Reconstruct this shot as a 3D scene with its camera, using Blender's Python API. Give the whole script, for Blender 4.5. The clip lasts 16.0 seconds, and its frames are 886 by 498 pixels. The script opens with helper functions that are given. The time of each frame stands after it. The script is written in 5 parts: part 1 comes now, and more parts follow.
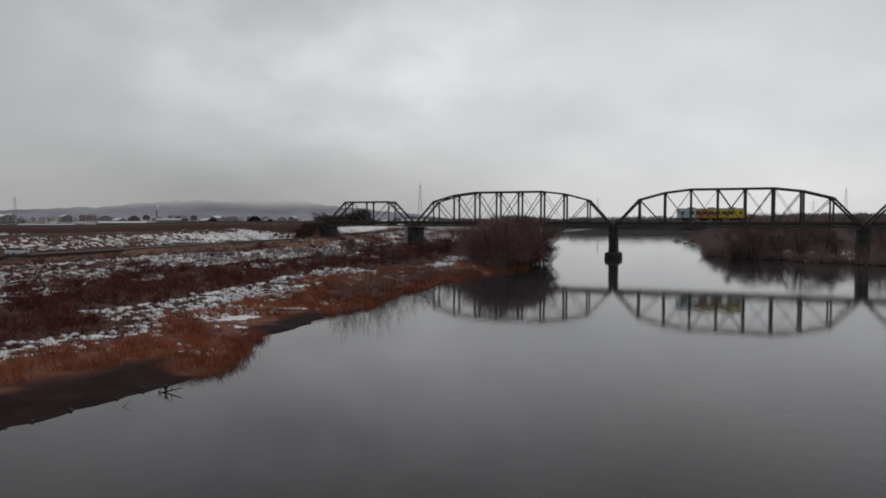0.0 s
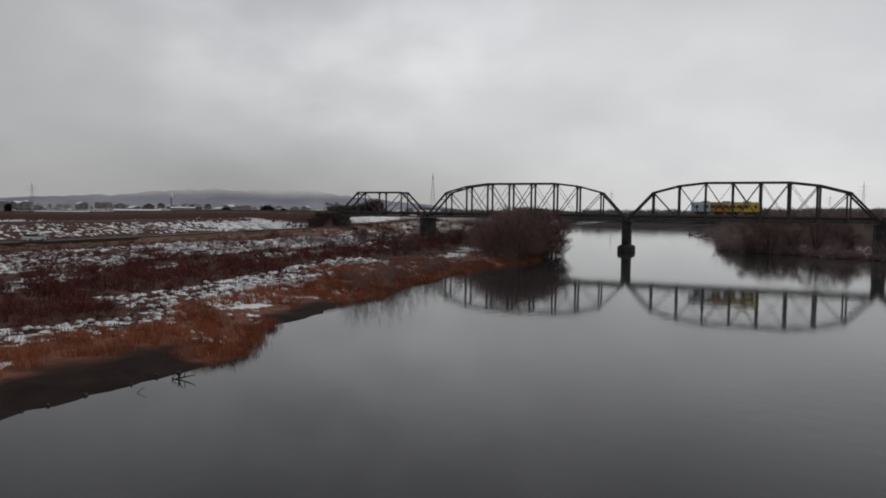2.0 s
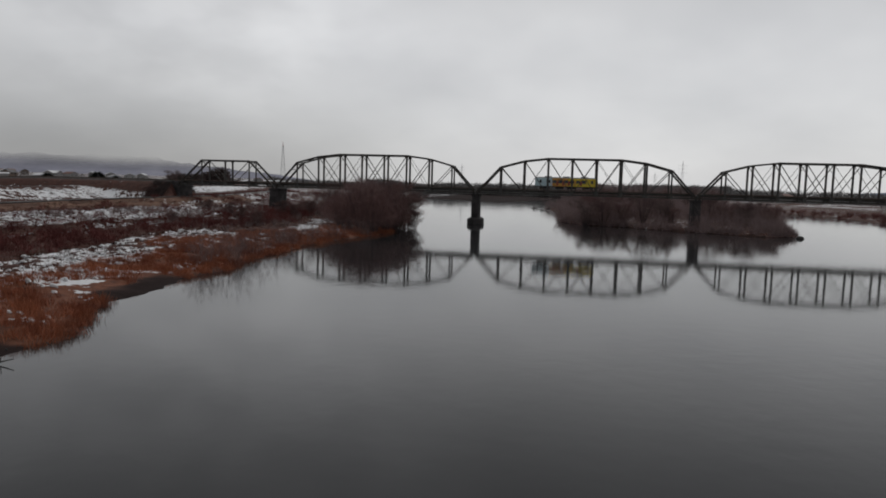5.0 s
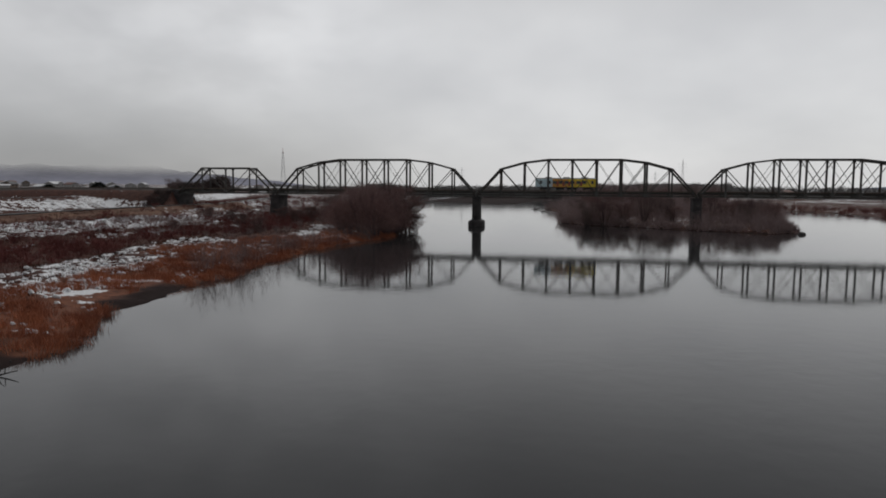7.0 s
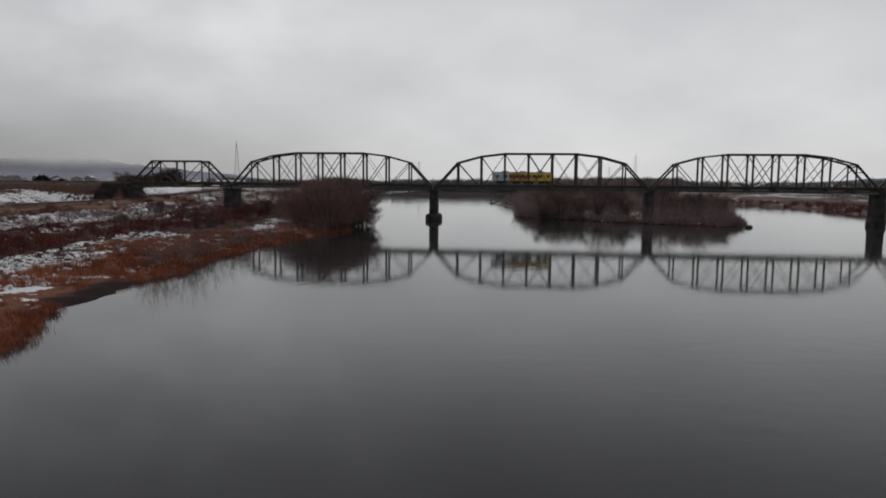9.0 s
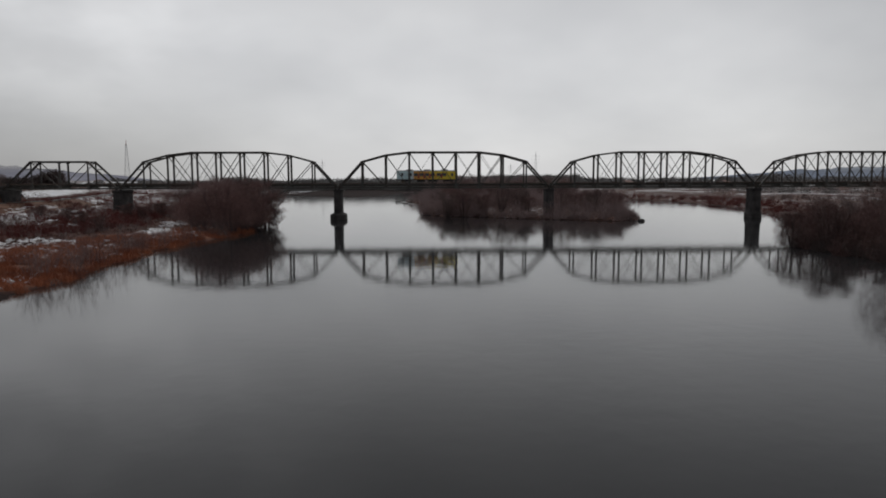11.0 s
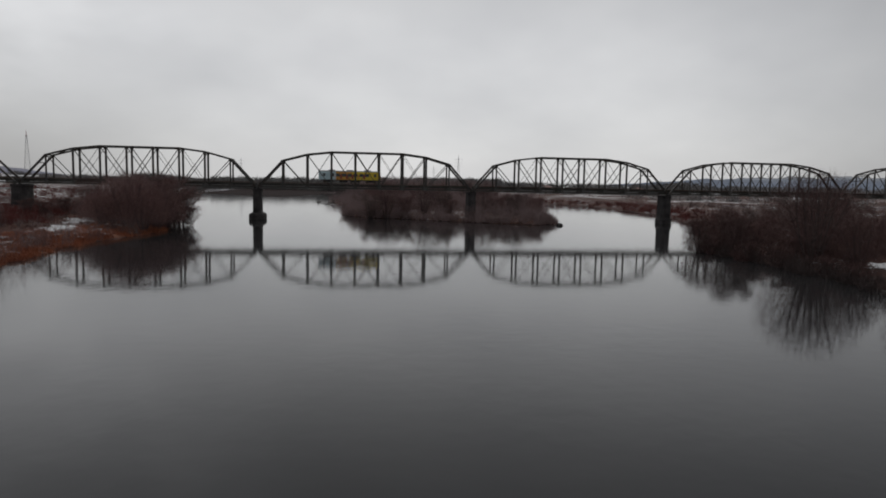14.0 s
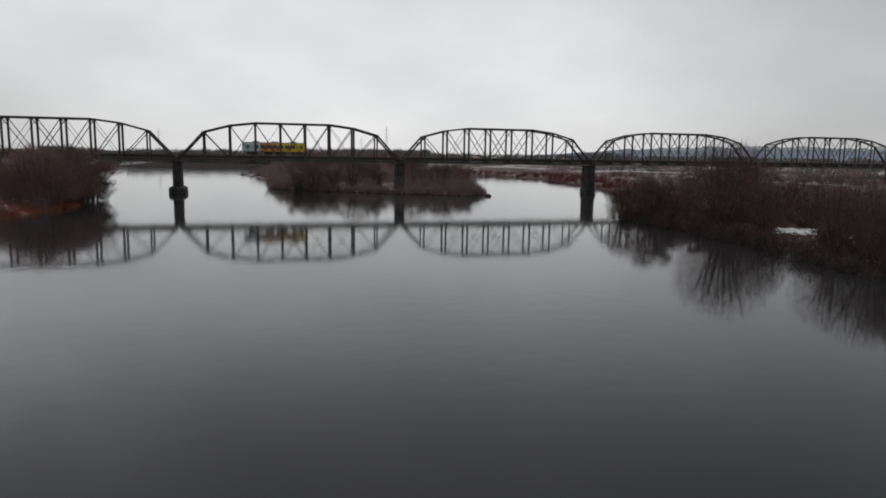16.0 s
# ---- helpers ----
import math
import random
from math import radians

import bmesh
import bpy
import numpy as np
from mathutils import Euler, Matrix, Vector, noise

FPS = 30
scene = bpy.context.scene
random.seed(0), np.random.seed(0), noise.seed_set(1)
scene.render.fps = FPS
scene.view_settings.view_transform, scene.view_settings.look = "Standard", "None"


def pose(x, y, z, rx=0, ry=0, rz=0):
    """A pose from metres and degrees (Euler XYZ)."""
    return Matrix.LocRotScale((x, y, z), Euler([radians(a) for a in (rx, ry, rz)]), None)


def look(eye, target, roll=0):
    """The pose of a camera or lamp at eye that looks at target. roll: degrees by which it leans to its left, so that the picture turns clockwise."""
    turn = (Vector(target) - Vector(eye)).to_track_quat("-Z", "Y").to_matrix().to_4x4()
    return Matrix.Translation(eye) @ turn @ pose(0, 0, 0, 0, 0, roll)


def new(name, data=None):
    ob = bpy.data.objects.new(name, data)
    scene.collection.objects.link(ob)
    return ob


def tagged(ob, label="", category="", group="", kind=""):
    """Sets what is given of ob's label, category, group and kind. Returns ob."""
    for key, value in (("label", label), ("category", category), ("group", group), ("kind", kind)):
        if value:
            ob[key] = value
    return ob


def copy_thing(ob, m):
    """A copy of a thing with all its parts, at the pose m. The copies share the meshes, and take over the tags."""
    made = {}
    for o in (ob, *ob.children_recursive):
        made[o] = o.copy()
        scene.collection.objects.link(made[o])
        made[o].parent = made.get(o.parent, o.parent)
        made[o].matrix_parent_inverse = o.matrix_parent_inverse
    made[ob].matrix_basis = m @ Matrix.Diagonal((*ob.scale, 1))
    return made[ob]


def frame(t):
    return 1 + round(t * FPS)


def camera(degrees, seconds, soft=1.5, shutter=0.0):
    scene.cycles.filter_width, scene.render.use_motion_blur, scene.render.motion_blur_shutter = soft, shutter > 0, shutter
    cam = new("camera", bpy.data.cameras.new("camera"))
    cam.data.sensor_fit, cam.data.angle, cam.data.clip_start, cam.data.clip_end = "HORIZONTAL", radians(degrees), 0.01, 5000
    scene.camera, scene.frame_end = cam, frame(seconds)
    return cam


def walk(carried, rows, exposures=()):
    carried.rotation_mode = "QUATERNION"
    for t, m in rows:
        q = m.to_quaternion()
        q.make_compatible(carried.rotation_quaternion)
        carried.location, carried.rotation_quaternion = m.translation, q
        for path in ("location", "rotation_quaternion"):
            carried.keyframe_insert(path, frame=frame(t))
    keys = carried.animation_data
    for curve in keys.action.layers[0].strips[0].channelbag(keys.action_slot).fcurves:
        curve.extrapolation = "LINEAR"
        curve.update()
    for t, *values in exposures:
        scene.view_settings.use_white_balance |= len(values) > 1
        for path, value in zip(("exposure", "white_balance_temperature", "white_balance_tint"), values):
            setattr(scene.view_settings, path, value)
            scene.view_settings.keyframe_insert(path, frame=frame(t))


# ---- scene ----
cam = camera(67.1, 16.0, soft=1.8)
EYE = (86.1, -198.2, 11.5)
PATH = [
    (0.0, pose(*EYE, 87.424, -0.012, 20.902)),
    (0.5, pose(*EYE, 87.280, -0.103, 24.627)),
    (1.0, pose(*EYE, 87.070, -0.196, 23.970)),
    (1.5, pose(*EYE, 86.981, -0.312, 23.367)),
    (2.0, pose(*EYE, 86.650, -0.611, 21.968)),
    (2.5, pose(*EYE, 86.514, -0.553, 21.108)),
    (3.0, pose(*EYE, 85.331, -0.813, 18.289)),
    (3.2, pose(*EYE, 85.336, -1.196, 16.036)),
    (3.5, pose(*EYE, 85.724, -0.640, 13.289)),
    (3.7, pose(*EYE, 84.616, 0.031, 12.004)),
    (4.0, pose(*EYE, 83.713, -0.389, 9.008)),
    (4.2, pose(*EYE, 84.382, -1.937, 9.211)),
    (6.3, pose(*EYE, 84.570, -0.506, 9.720)),
    (6.5, pose(*EYE, 84.419, -0.443, 9.645)),
    (7.0, pose(*EYE, 84.728, -0.372, 9.471)),
    (7.5, pose(*EYE, 84.692, -0.506, 8.855)),
    (8.0, pose(*EYE, 84.308, -0.351, 7.722)),
    (8.2, pose(*EYE, 84.252, -0.408, 7.102)),
    (10.3, pose(*EYE, 84.215, -0.070, 0.575)),
    (10.5, pose(*EYE, 83.793, -0.704, -1.797)),
    (11.0, pose(*EYE, 84.129, 0.164, -2.297)),
    (11.5, pose(*EYE, 84.323, -0.755, -3.593)),
    (12.0, pose(*EYE, 84.519, -1.920, -5.008)),
    (12.5, pose(*EYE, 84.523, -2.264, -5.592)),
    (13.0, pose(*EYE, 84.125, -1.554, -6.383)),
    (13.5, pose(*EYE, 84.149, -1.069, -7.225)),
    (14.0, pose(*EYE, 84.351, -1.153, -8.859)),
    (14.5, pose(*EYE, 83.770, -0.739, -9.787)),
    (15.0, pose(*EYE, 82.678, 0.153, -11.669)),
    (15.5, pose(*EYE, 82.142, -0.084, -13.365)),
    (16.0, pose(*EYE, 82.024, -0.855, -14.935)),
]
walk(cam, PATH, [(0.0, -0.06), (4.0, -0.13), (10.0, -0.14), (12.5, -0.15), (14.5, -0.13), (15.2, -0.04), (16.0, 0.09)])

# ---- sky and light ----
world = bpy.data.worlds.new("overcast_sky")
scene.world = world
world.use_nodes = True
SUN_TURN, SUN_HEIGHT = 8.0, 58.0   # degrees to the right of +y, degrees up
THIN_HEIGHT = 13.0   # where the cloud is thinnest


def overcast():
    nt = world.node_tree
    nt.nodes.clear()
    N, L = nt.nodes.new, nt.links.new
    out, bg = N("ShaderNodeOutputWorld"), N("ShaderNodeBackground")
    co, sky = N("ShaderNodeTexCoord"), N("ShaderNodeTexSky")
    sky.sky_type, sky.sun_disc = "NISHITA", False
    sky.sun_elevation, sky.sun_rotation = radians(SUN_HEIGHT), radians(SUN_TURN)
    # flatten the dome so that clouds stretch towards the horizon
    sep = N("ShaderNodeSeparateXYZ")
    L(co.outputs["Generated"], sep.inputs[0])
    up = N("ShaderNodeMath"); up.operation = "ABSOLUTE"
    L(sep.outputs["Z"], up.inputs[0])
    den = N("ShaderNodeMath"); den.operation = "ADD"; den.inputs[1].default_value = 0.42
    L(up.outputs[0], den.inputs[0])
    dx, dy = N("ShaderNodeMath"), N("ShaderNodeMath")
    for n, ax in ((dx, "X"), (dy, "Y")):
        n.operation = "DIVIDE"
        L(sep.outputs[ax], n.inputs[0]); L(den.outputs[0], n.inputs[1])
    flat = N("ShaderNodeCombineXYZ")
    L(dx.outputs[0], flat.inputs[0]); L(dy.outputs[0], flat.inputs[1])
    big, small = N("ShaderNodeTexNoise"), N("ShaderNodeTexNoise")
    for n, sc, det in ((big, 1.3, 4.0), (small, 4.2, 5.0)):
        n.inputs["Scale"].default_value, n.inputs["Detail"].default_value, n.inputs["Roughness"].default_value = sc, det, 0.5
        L(flat.outputs[0], n.inputs["Vector"])
    mixn = N("ShaderNodeMath"); mixn.operation = "MULTIPLY_ADD"; mixn.inputs[1].default_value = 0.2
    L(small.outputs["Fac"], mixn.inputs[0]); L(big.outputs["Fac"], mixn.inputs[2])
    cl = N("ShaderNodeValToRGB")
    e = cl.color_ramp.elements
    e[0].position, e[0].color = 0.4, (0.606, 0.609, 0.622, 1)
    e[1].position, e[1].color = 0.8, (0.77, 0.77, 0.775, 1)
    L(mixn.outputs[0], cl.inputs[0])
    # thinner cloud round the hidden sun
    sun_way = Vector((math.sin(radians(SUN_TURN)) * math.cos(radians(THIN_HEIGHT)), math.cos(radians(SUN_TURN)) * math.cos(radians(THIN_HEIGHT)), math.sin(radians(THIN_HEIGHT))))
    dot = N("ShaderNodeVectorMath"); dot.operation = "DOT_PRODUCT"
    dot.inputs[1].default_value = sun_way
    L(co.outputs["Generated"], dot.inputs[0])
    glow = N("ShaderNodeMapRange"); glow.interpolation_type = "SMOOTHSTEP"
    for k, v in enumerate((0.76, 1.0, 0.88, 1.40)):
        glow.inputs[k + 1].default_value = v
    L(dot.outputs["Value"], glow.inputs[0])
    # a second thin place over the left bank
    dot2 = N("ShaderNodeVectorMath"); dot2.operation = "DOT_PRODUCT"
    dot2.inputs[1].default_value = (-math.sin(radians(32)) * 0.875, math.cos(radians(32)) * 0.875, 0.485)
    L(co.outputs["Generated"], dot2.inputs[0])
    glow2 = N("ShaderNodeMapRange"); glow2.interpolation_type = "SMOOTHSTEP"
    for k, v in enumerate((0.87, 1.0, 0.0, 0.66)):
        glow2.inputs[k + 1].default_value = v
    L(dot2.outputs["Value"], glow2.inputs[0])
    both = N("ShaderNodeMath"); both.operation = "ADD"
    # the cloud there is torn into brighter and darker lumps
    lumps = N("ShaderNodeTexNoise")
    lumps.inputs["Scale"].default_value, lumps.inputs["Detail"].default_value, lumps.inputs["Roughness"].default_value = 5.0, 3.0, 0.45
    L(flat.outputs[0], lumps.inputs["Vector"])
    torn = N("ShaderNodeMapRange"); torn.interpolation_type = "SMOOTHSTEP"
    for k, v in enumerate((0.3, 0.72, 0.7, 1.2)):
        torn.inputs[k + 1].default_value = v
    L(lumps.outputs["Fac"], torn.inputs[0])
    patch = N("ShaderNodeMath"); patch.operation = "MULTIPLY"
    L(glow2.outputs[0], patch.inputs[0]); L(torn.outputs[0], patch.inputs[1])
    L(glow.outputs[0], both.inputs[0]); L(patch.outputs[0], both.inputs[1])
    # thicker, darker cloud overhead
    over = N("ShaderNodeMapRange"); over.interpolation_type = "SMOOTHSTEP"
    for k, v in enumerate((0.18, 0.46, 1.0, 0.5)):
        over.inputs[k + 1].default_value = v
    L(up.outputs[0], over.inputs[0])
    # a greyer bank of cloud lies low over the hills
    dot3 = N("ShaderNodeVectorMath"); dot3.operation = "DOT_PRODUCT"
    dot3.inputs[1].default_value = (-math.sin(radians(50)), math.cos(radians(50)), 0.0)
    L(co.outputs["Generated"], dot3.inputs[0])
    bank = N("ShaderNodeMapRange"); bank.interpolation_type = "SMOOTHSTEP"
    for k, v in enumerate((0.7, 0.95, 0.0, 0.2)):
        bank.inputs[k + 1].default_value = v
    L(dot3.outputs["Value"], bank.inputs[0])
    low = N("ShaderNodeMapRange"); low.interpolation_type = "SMOOTHSTEP"
    for k, v in enumerate((0.02, 0.14, 1.0, 0.0)):
        low.inputs[k + 1].default_value = v
    L(up.outputs[0], low.inputs[0])
    veil = N("ShaderNodeMath"); veil.operation = "MULTIPLY"
    L(bank.outputs[0], veil.inputs[0]); L(low.outputs[0], veil.inputs[1])
    keep = N("ShaderNodeMath"); keep.operation = "SUBTRACT"; keep.inputs[0].default_value = 1.0
    L(veil.outputs[0], keep.inputs[1])
    lit0 = N("ShaderNodeMath"); lit0.operation = "MULTIPLY"
    L(both.outputs[0], lit0.inputs[0]); L(keep.outputs[0], lit0.inputs[1])
    lit = N("ShaderNodeMath"); lit.operation = "MULTIPLY"
    L(lit0.outputs[0], lit.inputs[0]); L(over.outputs[0], lit.inputs[1])
    bright = N("ShaderNodeVectorMath"); bright.operation = "SCALE"
    L(cl.outputs[0], bright.inputs[0]); L(lit.outputs[0], bright.inputs["Scale"])
    # the clear sky's blue barely comes through
    dim = N("ShaderNodeVectorMath"); dim.operation = "SCALE"; dim.inputs["Scale"].default_value = 0.06
    L(sky.outputs[0], dim.inputs[0])
    mix = N("ShaderNodeMix"); mix.data_type = "RGBA"; mix.inputs[0].default_value = 0.1
    L(bright.outputs[0], mix.inputs[6]); L(dim.outputs[0], mix.inputs[7])
    L(mix.outputs[2], bg.inputs[0])
    bg.inputs[1].default_value = 0.8
    L(bg.outputs[0], out.inputs[0])


overcast()
sun = new("sun", bpy.data.lights.new("sun", "SUN"))
sun.data.energy, sun.data.angle, sun.data.color = 1.1, radians(20), (1.0, 0.97, 0.93)
sun.matrix_world = look((0, 0, 100), (-math.sin(radians(SUN_TURN)), -math.cos(radians(SUN_TURN)), 100 - math.tan(radians(SUN_HEIGHT))))


# ---- materials ----
def material(name, base, rough=0.8, metal=0.0, spots=None, scale=1.0, amount=0.5, bump=0.0, bump_scale=None, island=0.0, spec=0.5):
    """A base colour broken up by noise at two scales, with relief."""
    m = bpy.data.materials.new(name)
    m.use_nodes = True
    nt = m.node_tree
    N, L = nt.nodes.new, nt.links.new
    b = nt.nodes["Principled BSDF"]
    b.inputs["Roughness"].default_value, b.inputs["Metallic"].default_value = rough, metal
    b.inputs["Specular IOR Level"].default_value = spec
    co = N("ShaderNodeTexCoord")
    n1, n2 = N("ShaderNodeTexNoise"), N("ShaderNodeTexNoise")
    for n, s in ((n1, scale), (n2, scale * 7.3)):
        n.inputs["Scale"].default_value, n.inputs["Detail"].default_value = s, 5.0
        L(co.outputs["Object"], n.inputs["Vector"])
    add = N("ShaderNodeMath"); add.operation = "MULTIPLY_ADD"; add.inputs[1].default_value = 0.5
    L(n2.outputs["Fac"], add.inputs[0]); L(n1.outputs["Fac"], add.inputs[2])
    ramp = N("ShaderNodeValToRGB")
    other = spots or tuple(c * 0.5 for c in base)
    e = ramp.color_ramp.elements
    e[0].position, e[1].position = 0.75 - 0.3 * amount, 0.75 + 0.3 * amount
    e[0].color, e[1].color = (*other, 1), (*base, 1)
    L(add.outputs[0], ramp.inputs[0])
    tone = ramp.outputs[0]
    if island:
        geo, var = N("ShaderNodeNewGeometry"), N("ShaderNodeMapRange")
        L(geo.outputs["Random Per Island"], var.inputs[0])
        var.inputs[3].default_value, var.inputs[4].default_value = 1 - island, 1 + island
        mul = N("ShaderNodeVectorMath"); mul.operation = "SCALE"
        L(tone, mul.inputs[0]); L(var.outputs[0], mul.inputs["Scale"])
        tone = mul.outputs[0]
    L(tone, b.inputs["Base Color"])
    if bump:
        bp = N("ShaderNodeBump")
        bp.inputs["Strength"].default_value, bp.inputs["Distance"].default_value = 0.6, bump
        n3 = N("ShaderNodeTexNoise")
        n3.inputs["Scale"].default_value, n3.inputs["Detail"].default_value = bump_scale or scale * 4, 6.0
        L(co.outputs["Object"], n3.inputs["Vector"]); L(n3.outputs["Fac"], bp.inputs["Height"]); L(bp.outputs[0], b.inputs["Normal"])
    return m


STEEL = material("weathered_steel", (0.078, 0.085, 0.084), 0.55, 0.3, (0.07, 0.05, 0.04), 0.8, 0.6, 0.004, 12)
STEEL_THIN = material("tie_bar_steel", (0.11, 0.115, 0.115), 0.5, 0.3, (0.08, 0.06, 0.05), 1.2, 0.6)
GIRDER = material("girder_steel", (0.11, 0.115, 0.11), 0.6, 0.2, (0.06, 0.05, 0.04), 0.6, 0.7, 0.004, 9)
MASONRY = material("dark_masonry", (0.07, 0.063, 0.063), 0.9, 0, (0.022, 0.02, 0.021), 0.5, 0.6, 0.05, 3)
CONCRETE = material("wet_concrete", (0.2, 0.2, 0.2), 0.8, 0, (0.1, 0.1, 0.1), 0.4, 0.6, 0.02, 4)
WOOD = material("sleeper_wood", (0.06, 0.045, 0.035), 0.85, 0, (0.03, 0.025, 0.02), 2, 0.5)
RAIL = material("rail_steel", (0.2, 0.17, 0.15), 0.4, 0.8, (0.12, 0.08, 0.06), 2)
TWIG = material("bare_twigs", (0.28, 0.21, 0.2), 0.9, 0, (0.2, 0.15, 0.145), 0.15, 0.6, island=0.25, spec=0.2)
TWIG_RED = material("red_willow_twigs", (0.28, 0.172, 0.163), 0.9, 0, (0.19, 0.118, 0.112), 0.12, 0.6, island=0.25, spec=0.2)
# paler than real twigs: a haze effect mixed into the island willows' colour
ISLAND_TWIG = material("haze_grey_willow_twigs", (0.42, 0.32, 0.315), 0.9, 0, (0.31, 0.236, 0.232), 0.1, 0.6, island=0.2, spec=0.2)
# mast steel is coloured pale so that the far masts look faint with haze
MAST_STEEL = material("haze_pale_mast_steel", (0.36, 0.37, 0.38), 0.6, 0.2, (0.28, 0.29, 0.3), 0.6, 0.6)
BARK = material("dark_bark", (0.12, 0.09, 0.085), 0.9, 0, (0.07, 0.054, 0.052), 2, 0.6, 0.02, 8)
MAROON = material("maroon_willow_twigs", (0.21, 0.07, 0.064), 0.9, 0, (0.12, 0.041, 0.039), 0.12, 0.6, island=0.25, spec=0.2)
DUSKY = material("dusky_willow_twigs", (0.175, 0.108, 0.102), 0.9, 0, (0.115, 0.071, 0.068), 0.12, 0.6, island=0.25, spec=0.2)
REED = material("dead_reeds", (0.5, 0.19, 0.1), 0.85, 0, (0.28, 0.1, 0.062), 0.14, 0.6, island=0.3, spec=0.2)
DRYGRASS = material("dry_grass", (0.15, 0.06, 0.043), 0.9, 0, (0.07, 0.032, 0.026), 0.2, 0.6, island=0.45, spec=0.2)
TUSSOCK = material("dark_sedge", (0.085, 0.04, 0.032), 0.9, 0, (0.045, 0.023, 0.02), 0.2, 0.6, island=0.3, spec=0.2)
# twig colour lightened and greyed to paint in the haze of distance
FARWOOD = material("hazed_far_wood_twigs", (0.27, 0.262, 0.26), 0.9, 0, (0.2, 0.195, 0.193), 0.02, 0.6, island=0.3, spec=0.1)
EVERGREEN = material("evergreen_needles", (0.035, 0.042, 0.034), 0.8, 0, (0.02, 0.022, 0.018), 0.4, 0.6, island=0.4, spec=0.2)
SNOW = material("old_snow", (0.78, 0.79, 0.82), 0.75, 0, (0.6, 0.61, 0.63), 0.5, 0.6, 0.05, 2)
ASPHALT = material("wet_asphalt", (0.045, 0.042, 0.042), 0.5, 0, (0.025, 0.024, 0.024), 0.3, 0.6, 0.01, 10)
GRAVEL = material("track_ballast", (0.11, 0.1, 0.095), 0.95, 0, (0.05, 0.045, 0.045), 1.5, 0.6, 0.05, 8)
DRIFT = material("wet_driftwood", (0.05, 0.04, 0.035), 0.7, 0, (0.025, 0.02, 0.018), 2, 0.6, 0.02, 8)
STONE = material("river_stone", (0.045, 0.04, 0.038), 0.7, 0, (0.022, 0.02, 0.02), 1.5, 0.6, 0.05, 4)
WALL_A = material("pale_house_wall", (0.33, 0.325, 0.315), 0.85, 0, (0.24, 0.235, 0.23), 0.2, 0.7)
WALL_B = material("brown_house_wall", (0.2, 0.15, 0.12), 0.85, 0, (0.13, 0.1, 0.08), 0.2, 0.7)
WALL_C = material("grey_house_wall", (0.26, 0.27, 0.29), 0.85, 0, (0.18, 0.19, 0.2), 0.2, 0.7)
ROOF_DARK = material("dark_roof_tiles", (0.09, 0.09, 0.1), 0.6, 0, (0.05, 0.05, 0.055), 0.4, 0.6)
ROOF_RED = material("rust_roof", (0.18, 0.08, 0.06), 0.6, 0, (0.1, 0.05, 0.04), 0.4, 0.6)
GLASS = material("dark_window_glass", (0.03, 0.035, 0.04), 0.12, 0, (0.02, 0.022, 0.026), 1.0)
# distance haze is painted into both ridge colours: paler, bluer, low contrast
RIDGE = material("hazy_wooded_snowy_ridge", (0.34, 0.345, 0.41), 1.0, 0, (0.24, 0.245, 0.3), 0.004, 0.7, spec=0.0)
RIDGE_FAR = material("far_haze_blue_ridge", (0.27, 0.31, 0.39), 1.0, 0, (0.2, 0.235, 0.3), 0.003, 0.7, spec=0.0)
YELLOW = material("yellow_railcar_paint", (0.9, 0.68, 0.04), 0.35, 0, (0.8, 0.58, 0.04), 1.0)
PALE_BLUE = material("pale_blue_railcar_paint", (0.62, 0.78, 0.82), 0.35, 0, (0.54, 0.7, 0.75), 1.0)
ORANGE = material("orange_railcar_paint", (0.75, 0.38, 0.05), 0.35, 0, (0.65, 0.3, 0.04), 1.0)
RED_PAINT = material("red_railcar_paint", (0.4, 0.05, 0.03), 0.35, 0, (0.3, 0.04, 0.03), 1.0)
WHITE_PAINT = material("white_paint", (0.72, 0.73, 0.74), 0.35, 0, (0.62, 0.63, 0.64), 1.0)
RUBBER = material("black_rubber", (0.02, 0.02, 0.02), 0.8, 0, (0.012, 0.012, 0.012), 3)
DARK_IRON = material("dark_underframe", (0.03, 0.03, 0.032), 0.7, 0.3, (0.02, 0.02, 0.02), 1)
ROOF_GREY = material("grey_car_roof", (0.3, 0.31, 0.32), 0.6, 0.1, (0.22, 0.22, 0.23), 1)
LENS = material("lamp_lens", (0.6, 0.6, 0.55), 0.15, 0, (0.5, 0.5, 0.45), 3)


